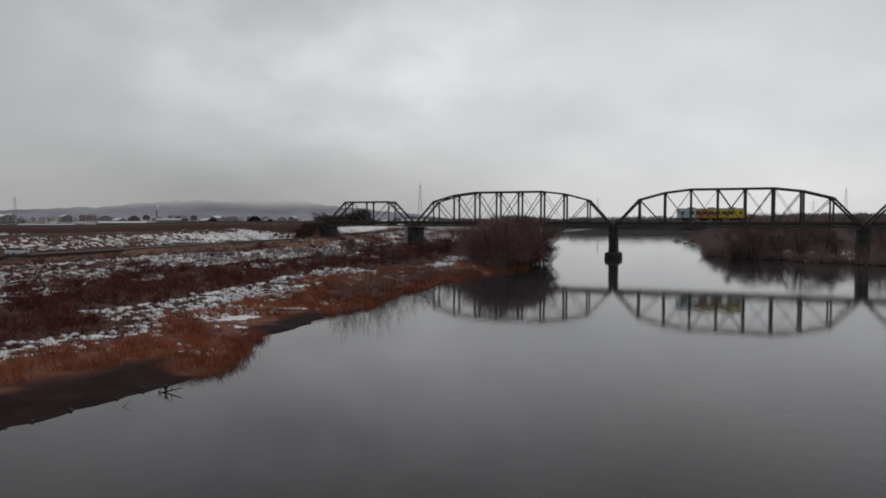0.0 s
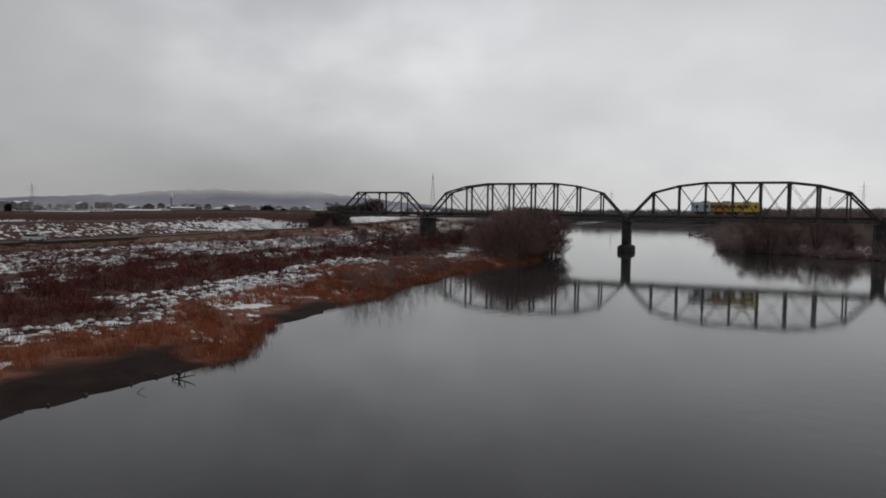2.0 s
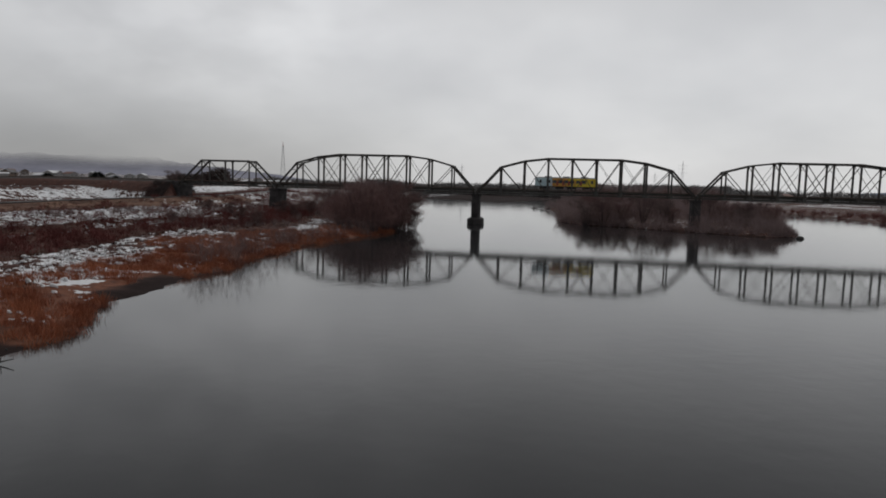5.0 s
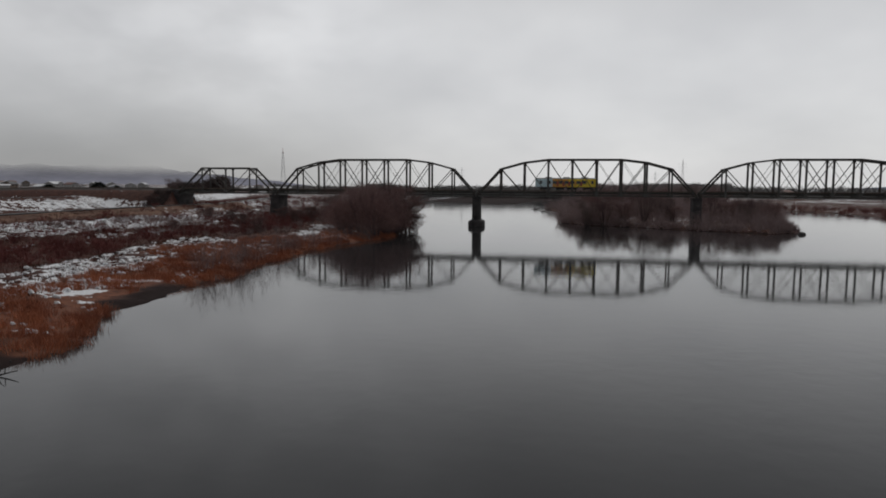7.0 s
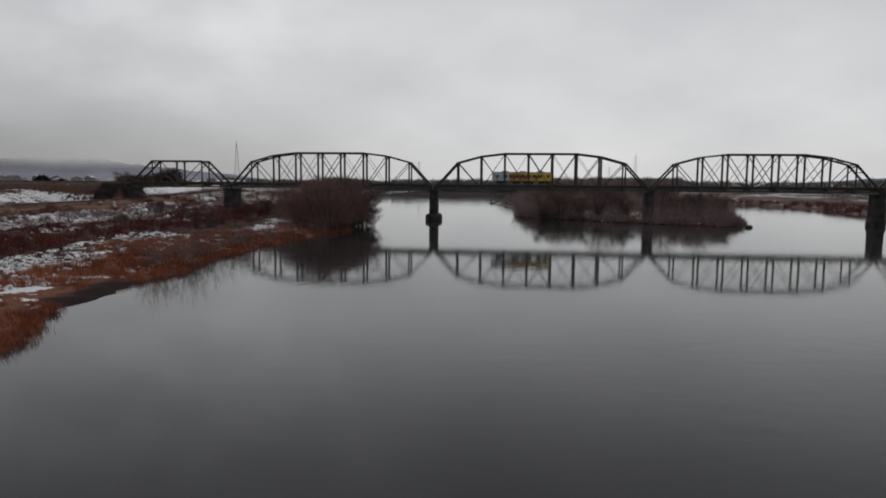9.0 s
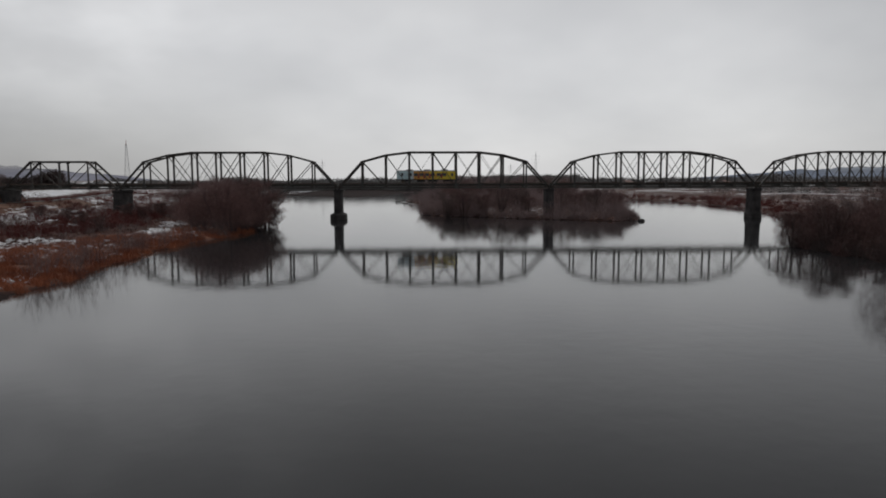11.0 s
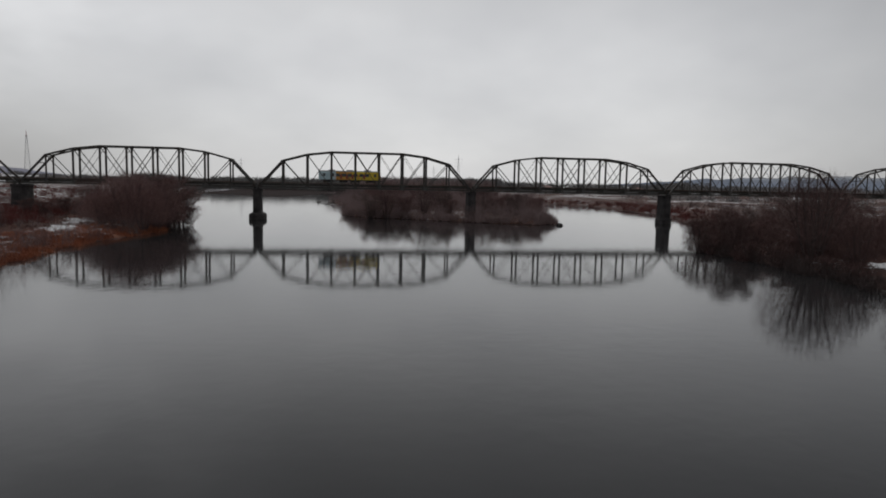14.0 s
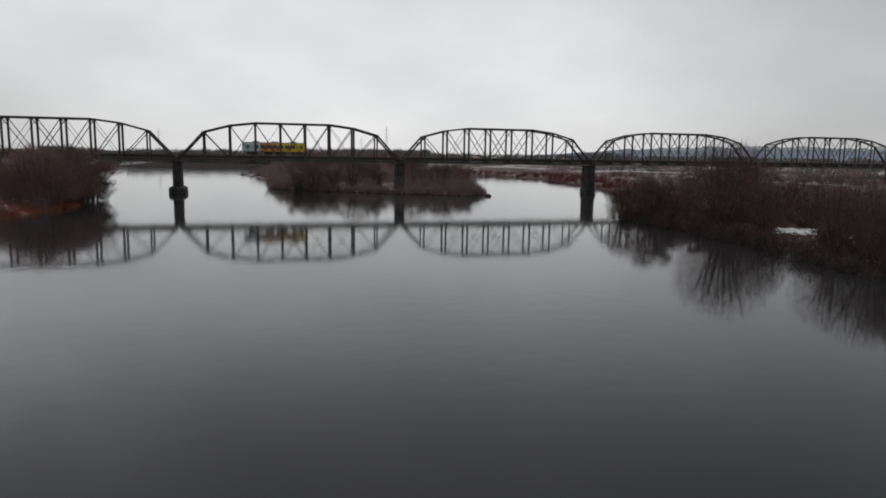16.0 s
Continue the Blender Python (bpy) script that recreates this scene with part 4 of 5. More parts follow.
# left bank by the water
grow([(6, 47.6, -46.5, 0.86), (6, 37.5, -50, 0.7), (6, 47, -54.5, 0.78), (7, 39, -37, 1.0), (6, 33, -38, 0.6), (4, 49.5, -42, 0.8), (1, 46.0, -28.8, 1.28), (2, 40.5, -26.9, 1.25), (0, 43.2, -24.2, 1.26), (1, 47.8, -25.1, 1.12), (0, 37.8, -30.6, 1.17), (2, 45.1, -33.3, 1.02), (3, 50.1, -30.6, 1.21), (1, 33.7, -26.0, 1.1), (5, 30.5, -30.6, 0.93),
      (3, 48.7, -35.1, 1.02), (0, 39.6, -36.0, 0.84), (3, 35.0, -37.9, 1.12), (5, 21, -9, 0.85), (3, 44.1, -40.6, 0.93), (3, 42, -58, 0.62), (3, 24, -64, 0.8), (3, 14, -52, 0.8),
      (3, 36, -38, 0.8), (3, 18, -30, 0.9), (3, 4, -38, 0.8), (3, -6, -30, 0.8), (3, 12, -22, 1.0), (3, 16, -12, 1.1), (3, -38, -9, 1.0), (2, -40, 9, 0.62), (3, 44.5, -40, 0.75), (3, 46, -36, 0.8), (3, 42, -42, 0.7), (3, 40, -45, 0.6), (3, 47, -32, 0.8), (3, 43.5, -35, 0.9)])
grow([(2, 96, 12, 0.75), (5, 101, 11, 0.8), (0, 107, 13, 0.72), (5, 113, 11, 0.85), (2, 119, 13, 0.75), (5, 132, 13, 0.8), (0, 137, 12, 0.7), (5, 143, 12, 0.75), (1, 148, 10, 0.62)])
# right bank
grow([(5, 157.5, -107, 1.2), (5, 162, -101, 1.22), (4, 151, -86, 0.72), (5, 168, -97, 0.95), (4, 153, -92, 0.8), (4, 158.5, -115, 0.75), (1, 172, -74, 0.72), (2, 180, -66, 0.66), (0, 190, -84, 0.7), (1, 162, -86, 0.6), (5, 178, -84, 0.9),
      (5, 155, -131, 0.8), (4, 160, -127, 0.74), (5, 153, -138, 0.84), (4, 158, -137, 0.8), (4, 151.5, -146, 0.8), (5, 157, -146, 0.78), (4, 166, -134, 0.75), (1, 204, -46, 0.5),
      (3, 157, -104, 0.9), (3, 151, -101, 0.8), (3, 150.5, -109, 0.8), (3, 151, -118, 0.7), (3, 150, -125, 0.7), (3, 170, -50, 0.9), (3, 166, -62, 1.1), (3, 154, -130, 0.6), (3, 166, -126, 0.6), (3, 172, -116, 0.8),
      (3, 178, -50, 1.2), (3, 184, -38, 1.2), (3, 194, -28, 1.0), (3, 172, -60, 1.2)])
# island
rng = random.Random(5)
for k in range(22):
    for _ in range(60):
        x, y = rng.uniform(86, 178), rng.uniform(10, 130)
        if float(inside(ISLAND, np.array([x]), np.array([y]))[0]) > 4:
            break
    place(kinds[rng.choice((0, 1, 2))], x, y, rng.uniform(0, 360), rng.uniform(0.72, 0.9) * (1.3 if y > 90 else 0.9))


# the tall wood at the back of the island
for k, (x, y) in enumerate(((102, 160), (108, 172), (114, 158), (121, 170), (128, 160), (135, 172), (142, 160), (149, 170), (156, 160), (164, 152))):
    place(kinds[7], x, y, k * 71, 1.2 - 0.015 * k)


def thicket(name, spots, tall, wide, stems, mat, label, category, seed, fine=0.03):
    """Bushes too many to count: stems that fan out of each spot, with side twigs."""
    rng = np.random.default_rng(seed)
    spots = np.asarray(spots, float)
    h = np.asarray(tall) * np.ones(len(spots)) * rng.uniform(0.6, 1.2, len(spots))
    z = np.maximum(land(spots[:, 0], spots[:, 1])[0], 0.0)
    n = len(spots) * stems
    foot = np.repeat(np.column_stack([spots, z - 0.1]), stems, 0)
    hh = np.repeat(h, stems)
    a, r = rng.uniform(0, 2 * np.pi, n), np.sqrt(rng.uniform(0, 1, n))
    base = foot + np.column_stack([np.cos(a) * r * 0.25 * wide * hh, np.sin(a) * r * 0.25 * wide * hh, np.zeros(n)])
    tip = foot + np.column_stack([np.cos(a) * r * wide * hh, np.sin(a) * r * wide * hh, hh * (1.0 - 0.35 * r * r) * rng.uniform(0.7, 1.1, n)])
    B, T, W = [base], [tip], [np.full(n, fine)]
    for k in range(3):
        q = rng.uniform(0.25, 0.9, n)[:, None]
        m = base + (tip - base) * q
        d = (tip - base) * 0.3 + rng.normal(size=(n, 3)) * (0.17 * hh)[:, None]
        B.append(m); T.append(m + d); W.append(np.full(n, fine * 0.75))
    v, t = spikes(np.concatenate(B), np.concatenate(T), np.concatenate(W), rng)
    return tagged(new(name, quick_mesh(name, v, t, mat)), label, category, kind="stuff")


def scatter(count, x0, x1, y0, y1, keep, seed):
    """Random spots in a rectangle where keep(info, x, y, z) holds."""
    rng = np.random.default_rng(seed)
    x, y = rng.uniform(x0, x1, count), rng.uniform(y0, y1, count)
    z, _, info = land(x, y)
    ok = keep(info, x, y, z)
    return np.column_stack([x[ok], y[ok]])


def patchy(x, y, seed, size, level):
    return ripple(x, y, seed, size) > level


# dark bush belt of the left bank, loose bushes beyond it, and the bushes at the bridge end
spots = scatter(9000, -60, 48, -205, 10, lambda i, x, y, z: (i["b"] > i["belt"]) & (i["b"] < 46) & (z > 0.8) & (i["glade"] < 0.3) & patchy(x, y, 21, 14, -0.75) & ((i["b"] < 36) | patchy(x, y, 29, 7, 0.15)), 31)
thicket("willow_thicket", spots[:2600], 1.6, 0.75, 16, MAROON, "dense belt of bare dark red-brown willow bushes", "bushes", 41, 0.026)
spots = scatter(5200, -70, 40, -200, 30, lambda i, x, y, z: (i["b"] > 44) & (i["b"] < 76) & (i["k"] < -8) & patchy(x, y, 22, 11, 0.22), 32)
thicket("willow_thicket", spots[:700], 1.4, 0.8, 14, MAROON, "scattered low bare bushes in patchy snow", "bushes", 42, 0.024)
spots = scatter(5000, -32, 44, -80, 60, lambda i, x, y, z: (i["dl"] > 8) & (z > 0.8) & (z < 3) & (i["glade"] < 0.3) & patchy(x, y, 23, 18, -0.2), 33)
thicket("willow_thicket", spots[:560], 1.6, 0.7, 14, TWIG, "grey-brown bare bushes under the bridge end", "bushes", 43, 0.03)
spots = scatter(900, -39.5, -34, -9, 14, lambda i, x, y, z: (z > 3.0) & (abs(y - 2.4) > 3.8), 34)
thicket("bramble_thicket", spots[:220], 1.5, 0.8, 16, BARK, "dark bare brambles on the railway bank beside the abutment", "bushes", 44, 0.035)
spots = scatter(6000, -110, 30, 10, 260, lambda i, x, y, z: (i["dl"] > 3) & (i["k"] < -4) & (z > 0.5) & patchy(x, y, 28, 30, -0.1), 54)
thicket("willow_thicket", spots[:900], 1.5, 1.0, 12, MAROON, "low brown bushes on the floodplain beyond the bridge", "bushes", 51, 0.04)
spots = scatter(4000, 38, 50, -122, -58, lambda i, x, y, z: (i['dl'] > 0.3) & (i['dl'] < 4.5), 58)
thicket('willow_thicket', spots[:75], 4.6, 0.5, 16, TWIG, 'thin bare willow shoots standing in the reeds', 'bushes', 58, 0.013)
# right bank
spots = scatter(9000, 146, 215, -210, -15, lambda i, x, y, z: (i["dr"] > -1.8) & (i["dr"] < 40) & (i["lane"] > 2.6), 35)
thicket("willow_thicket", spots[:1700], 2.3, 0.8, 18, DUSKY, "dense bare brown willow thicket along the bank", "bushes", 45, 0.03)
spots = scatter(7000, 180, 380, -160, 120, lambda i, x, y, z: (i["dr"] > 25) & (i["dr"] < 150) & patchy(x, y, 24, 45, -0.15), 36)
thicket("willow_thicket", spots[:1000], 3.0, 0.8, 12, TWIG, "wide brown winter thicket on the floodplain", "bushes", 46, 0.045)
spots = scatter(5200, 160, 330, -20, 420, lambda i, x, y, z: (i["dr"] > -0.5) & (i["dr"] < 22), 37)
thicket("willow_thicket", spots[:1100], 2.2, 0.9, 12, MAROON, "low dark bushes along the far channel bank", "bushes", 47, 0.05)
spots = scatter(9000, 140, 175, -200, -40, lambda i, x, y, z: (i["dr"] > -2.6) & (i["dr"] < 3.5), 40)
thicket("willow_thicket", spots[:520], 2.0, 0.8, 16, BARK, "dark bare bushes hanging over the water's edge", "bushes", 50, 0.026)
# island
spots = scatter(5000, 74, 186, -18, 185, lambda i, x, y, z: (i["di"] > 0.4), 38)
thicket("willow_thicket", spots[:1350], 5.4, 0.6, 22, ISLAND_TWIG, "dense grey-brown bare willow thicket covering the river island", "bushes", 48, 0.03)
spots = scatter(3600, 84, 154, -18, 30, lambda i, x, y, z: (i["di"] > 0.1) & (i["di"] < 3.5), 39)
thicket("willow_thicket", spots[:260], 2.2, 0.7, 18, ISLAND_TWIG, "grey-brown bushes at the waterline of the island", "bushes", 49, 0.04)


def tufts(name, spots, tall, blades, mat, label, category, seed, fine=0.018, spread=0.3):
    """Tufts of grass or reed, each a spray of narrow blades."""
    rng = np.random.default_rng(seed)
    z = land(spots[:, 0], spots[:, 1])[0]
    n = len(spots) * blades
    foot = np.repeat(np.column_stack([spots, z - 0.05]), blades, 0) + rng.normal(size=(n, 3)) * np.array([spread, spread, 0])
    hh = np.repeat(np.asarray(tall) * rng.uniform(0.6, 1.15, len(spots)), blades) * rng.uniform(0.7, 1.1, n)
    bend = np.repeat(rng.normal(size=(len(spots), 2)) * 0.25, blades, 0) + rng.normal(size=(n, 2)) * 0.22
    tip = foot + np.column_stack([bend * hh[:, None], hh])
    v, t = spikes(foot, tip, np.full(n, fine), rng)
    return tagged(new(name, quick_mesh(name, v, t, mat)), label, category, kind="stuff")


spots = scatter(34000, 15, 56, -205, -26, lambda i, x, y, z: (i["dl"] > -0.3) & (i["b"] < np.where(y > -110, 16, 13)) & (z > -0.1) & ~((y < -160) & (i["dl"] < 6.3)) & patchy(x, y, 25, 4.5, -0.3) & (i["gap"] < 0.5) & (i["bare"] < 0.4) & (i["shelf"] < 0.3) & (i["glade"] < 0.4), 51)
tufts("reed_bed", spots[:13500], 0.9, 12, REED, "orange-brown dead reeds lining the river bank", "reeds", 61, 0.02, 0.34)
spots = scatter(30000, -62, 40, -205, 40, lambda i, x, y, z: (i["b"] > 12) & (i["k"] < -4) & (i["glade"] < 0.4) & patchy(x, y, 26, 4, 0.0), 52)
tufts("dry_grass", spots[:7600], 0.6, 6, DRYGRASS, "dead brown grass tufts standing out of the snow", "grass", 62, 0.03, 0.35)
spots = scatter(16000, -90, -55, -240, 120, lambda i, x, y, z: (i["k"] > 0) & (i["k"] < 11) & patchy(x, y, 27, 5, 0.25), 53)
tufts("dry_grass", spots[:3000], 0.5, 6, DRYGRASS, "dead grass tufts on the snowy levee slope", "grass", 63, 0.04, 0.4)


spots = scatter(60000, -62, 44, -200, -30, lambda i, x, y, z: (i["b"] > 9) & (i["k"] < -9) & ((i["b"] < i["belt"] + 1) | (i["b"] > 36)) & (z > 0.4) & patchy(x, y, 30, 2.4, 0.12), 59)
tufts("dry_grass", spots[:5200], 0.4, 7, TUSSOCK, "dark dead sedge tussocks poking through the snow", "grass", 64, 0.04, 0.22)


def tussocks(name, spots, mat, label, seed, wide=0.24, tall=0.15):
    """Low uneven hummocks with snow lying on them, too many to count."""
    rng = np.random.default_rng(seed)
    n, m = len(spots), 7
    z = land(spots[:, 0], spots[:, 1])[0]
    size = rng.uniform(0.5, 1.35, n)[:, None, None]
    a = np.linspace(0, 2 * np.pi, m, endpoint=False)[None, :] + rng.uniform(0, 6, (n, 1))
    rings = []
    for r, h in ((1.0, -0.25), (0.86, 0.5), (0.45, 0.92)):
        q = r * wide * rng.uniform(0.4, 1.6, (n, m))
        rings.append(np.stack([np.cos(a) * q * 1.25, np.sin(a) * q, h * tall * rng.uniform(0.4, 1.6, (n, m))], -1))
    v = np.concatenate(rings + [np.array([0, 0, tall * 1.05]) * np.ones((n, 1, 3))], 1) * size
    v = v + np.column_stack([spots, z])[:, None, :]
    t = []
    for k in range(2):
        for j in range(m):
            p, q = k * m + j, k * m + (j + 1) % m
            t += [(p, q, q + m), (p, q + m, p + m)]
    t += [(2 * m + j, 2 * m + (j + 1) % m, 3 * m) for j in range(m)]
    tri = (np.array(t)[None] + (np.arange(n) * (3 * m + 1))[:, None, None]).reshape(-1, 3)
    me = quick_mesh(name, v.reshape(-1, 3), tri, mat)
    me.polygons.foreach_set("use_smooth", [True] * len(me.polygons))
    return tagged(new(name, me), label, "snow", kind="stuff")


def snowy(count, x0, x1, y0, y1, level, seed, keep=lambda i: True):
    rng = np.random.default_rng(seed)
    x, y = rng.uniform(x0, x1, count), rng.uniform(y0, y1, count)
    z, cover, info = land(x, y)
    ok = (cover[:, 0] > level) & (z > 0.3) & patchy(x, y, seed, 6, 0.1) & keep(info)
    return np.column_stack([x[ok], y[ok]])


tussocks("snowy_tussocks", snowy(26000, -62, 46, -200, -20, 0.38, 81, lambda i: (i["k"] < -3) & (i["b"] > 9))[:3400], SNOW, "small snow-capped grass tussocks on the floodplain", 91)
tussocks("snowy_tussocks", snowy(9000, -90, -44, -240, 10, 0.38, 82, lambda i: i["k"] > 0)[:1500], SNOW, "snow-capped tussocks on the levee slope", 92, 0.34, 0.16)
tussocks("snowy_tussocks", scatter(4200, 15, 50, -200, -40, lambda i, x, y, z: (i["b"] > 1.5) & (i["b"] < 14) & (z > 0.3) & (y > -157) & (i["shelf"] < 0.2) & patchy(x, y, 85, 7, 0.45), 83)[:420], SNOW, "scattered lumps of old snow among the reeds", 93, 0.2, 0.2)


# ---- distance ----
def polar(turn, far, up=0.0):
    """A place at so many degrees to the left of +y and metres away from the viewpoint."""
    return 86.1 - math.sin(radians(turn)) * far, -198.2 + math.cos(radians(turn)) * far


def woods(name, rows, mat, label, seed):
    """A far wood: bare crowns of many upright twigs along an arc. rows: (turn from, turn to, distance, height, trees)."""
    rng = np.random.default_rng(seed)
    B, T, W = [], [], []
    for a0, a1, far, tall, count in rows:
        for k in range(count):
            a = a0 + (a1 - a0) * rng.uniform()
            x, y = polar(a, far * rng.uniform(0.94, 1.06))
            z = height(x, y)
            h = tall * rng.uniform(0.72, 1.06)
            n = 84
            ang, r = rng.uniform(0, 2 * np.pi, n), np.sqrt(rng.uniform(0, 1, n)) * h * 0.42
            q = rng.uniform(0.0, 1, n)
            m = np.column_stack([x + np.cos(ang) * r * (1 - 0.5 * q), y + np.sin(ang) * r * (1 - 0.5 * q), z - 0.3 + h * 0.72 * q])
            e = m + np.column_stack([np.cos(ang) * r * 0.5, np.sin(ang) * r * 0.5, h * rng.uniform(0.08, 0.24, n) * (1 - 0.5 * (r / (h * 0.42)) ** 2)])
            B.append(m); T.append(e); W.append(np.full(n, h * 0.017))
            B.append(np.array([[x, y, z - 0.3]])); T.append(np.array([[x, y, z + h * 0.85]])); W.append(np.array([h * 0.014]))
    v, t = spikes(np.concatenate(B), np.concatenate(T), np.concatenate(W), rng)
    return tagged(new(name, quick_mesh(name, v, t, mat)), label, "woods", kind="stuff")


woods("far_wood", [(16, 2, 800, 17, 300), (2, -14, 760, 18, 380), (-14, -40, 700, 14, 460), (-40, -62, 620, 14, 300), (24, 14, 780, 12, 160)], FARWOOD, "grey-brown line of bare woods beyond the river, paled for haze", 71)
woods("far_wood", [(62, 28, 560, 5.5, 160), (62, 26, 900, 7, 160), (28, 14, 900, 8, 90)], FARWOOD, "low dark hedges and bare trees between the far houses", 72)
woods("far_wood", [(-36, -56, 360, 9, 50), (-24, -36, 480, 8, 50)], FARWOOD, "bare trees on the floodplain edge, greyed for haze", 73)


woods("far_wood", [(31.4, 27.4, 455, 12.5, 190)], BARK, "dark grey clump of bare trees behind the levee", 74)


def ridge(name, profile, far, mat, label, seed):
    """A long hill seen from far: profile gives (turn, height) along its crest; the hill has a foot on either side."""
    rng = np.random.default_rng(seed)
    turns = np.linspace(profile[0][0], profile[-1][0], 120)
    hs = np.interp(turns, *zip(*sorted(profile))) if profile[0][0] < profile[-1][0] else np.interp(-turns, [-p[0] for p in profile], [p[1] for p in profile])
    f, rows = Form(), []
    for k, (a, h) in enumerate(zip(turns, hs)):
        h = h * (1 + 0.05 * math.sin(k * 0.9) + 0.05 * rng.normal() * 0.6)
        ring = []
        for d, q in ((-600, -0.1), (-420, 0.25), (-260, 0.5), (-120, 0.8), (0, 1.0), (150, 0.6), (500, -0.1)):
            x, y = polar(a, far + d + rng.uniform(-30, 30))
            ring.append((x, y, h * q * (1 + rng.uniform(-0.06, 0.06)) + 12))
        rows.append(ring)
    n = len(rows[0])
    f.add([p for r in rows for p in r], [(i * n + j, i * n + j + 1, (i + 1) * n + j + 1, (i + 1) * n + j) for i in range(len(rows) - 1) for j in range(n - 1)])
    return tagged(new(name, f.mesh(name, mat, True)), label, "hills", kind="structure")


ridge("backdrop", [(95, 60), (70, 55), (56, 30), (49, 52), (42.7, 88), (36.6, 88), (33.5, 95), (29.7, 62), (24, 30), (20, 0)], 3500, RIDGE, "wooded snow-dusted ridge under low cloud, haze in its colour", 81)
ridge("backdrop", [(-22, 5), (-29, 42), (-33, 58), (-39.5, 72), (-48, 60), (-60, 70), (-80, 60)], 3900, RIDGE_FAR, "far hills on the horizon, coloured blue for haze", 82)


def house(name, w, d, h, rise, wall, roof, label):
    o = thing(name, label, "house", "houses of the far town")
    part("wall", Form().loft([[(-w / 2, y, -0.5), (w / 2, y, -0.5), (w / 2, y, h), (0, y, h + rise - 0.12), (-w / 2, y, h)] for y in (-d / 2, d / 2)]), wall, o)
    r = Form()
    for s in (-1, 1):
        p = [(s * (w / 2 + 0.5), h - rise * 0.5 / (w / 2)), (0, h + rise), (0, h + rise + 0.25), (s * (w / 2 + 0.5), h - rise * 0.5 / (w / 2) + 0.25)]
        r.loft([[(x, y, z) for x, z in p] for y in (-d / 2 - 0.4, d / 2 + 0.4)])
    part("roof", r, roof, o)
    for z in ((1.0, 3.6) if h > 4 else (1.0,)):
        for x in (-w * 0.28, w * 0.22):
            win = part("window", Form().block(x - 0.8, x + 0.8, -d / 2 - 0.06, -d / 2 + 0.05, z, z + 1.2), GLASS, o)
            part("frame", Form().block(x - 0.9, x + 0.9, -d / 2 - 0.03, -d / 2 + 0.02, z - 0.1, z + 1.3), WHITE_PAINT, win)
        for y in (-d * 0.25, d * 0.25):
            part("window", Form().block(w / 2 - 0.05, w / 2 + 0.06, y - 0.7, y + 0.7, z, z + 1.2), GLASS, o)
    part("door", Form().block(w * 0.36 - 0.5, w * 0.36 + 0.5, -d / 2 - 0.05, -d / 2 + 0.04, -0.3, 2.0), WALL_B, o)
    return o


models = [house("house", 11, 8, 5.6, 2.2, WALL_A, SNOW, "pale two-storey house with a snow-covered gable roof"),
          house("house", 9, 8, 5.4, 2.4, WALL_B, ROOF_DARK, "brown two-storey house with a dark roof"),
          house("house", 13, 9, 3.2, 2.0, WALL_C, SNOW, "low grey house with a snowy roof"),
          house("house", 10, 9, 5.8, 1.8, WALL_A, ROOF_RED, "pale house with a rust-red roof")]
rng = random.Random(9)
used = set()
for k in range(64):
    a = rng.uniform(24, 58) if k < 48 else rng.uniform(-44, -16)
    far = rng.uniform(640, 1150) if k < 48 else rng.uniform(640, 1000)
    x, y = polar(a, far)
    m = pose(x, y, height(x, y), 0, 0, a + rng.uniform(-50, 50))
    i = rng.randrange(4)
    if i not in used:
        used.add(i)
        models[i].matrix_world = m
    else:
        copy_thing(models[i], m)


def shed(name, x, y, z, w, d, h, turn, label, wall, roof):
    o = thing(name, label, "building", at=pose(x, y, z, 0, 0, turn))
    part("wall", Form().block(-w / 2, w / 2, -d / 2, d / 2, -0.5, h), wall, o)
    part("roof", Form().loft([[(-w / 2 - 0.4, q, zz) for q, zz in ((-d / 2 - 0.4, h), (d / 2 + 0.4, h), (d / 2 + 0.4, h + 0.3), (0, h + 0.9), (-d / 2 - 0.4, h + 0.3))],
                              [(w / 2 + 0.4, q, zz) for q, zz in ((-d / 2 - 0.4, h), (d / 2 + 0.4, h), (d / 2 + 0.4, h + 0.3), (0, h + 0.9), (-d / 2 - 0.4, h + 0.3))]]), roof, o)
    n = max(2, int(w / 6))
    for k in range(n):
        u = -w / 2 + w * (k + 0.5) / n
        part("window", Form().block(u - 1.2, u + 1.2, -d / 2 - 0.05, -d / 2 + 0.05, h * 0.35, h * 0.7), GLASS, o)
    return o


for a, far, w, h, lab in ((51.6, 430, 26, 3.0, "long low shed with a snow-white roof behind the levee"), (46.5, 420, 24, 4.5, "long grey workshop with a snowy roof"), (43.2, 455, 14, 6.5, "white block building beside the railway"),
                          (-0.2, 850, 22, 13.0, "pale flat building by the far river bank"), (23.3, 640, 24, 6, "pale hall with a domed snowy roof")):
    x, y = polar(a, far)
    shed("shed", x, y, height(x, y), w, 10, h, a, lab, WALL_A if h > 5 else WALL_C, SNOW)


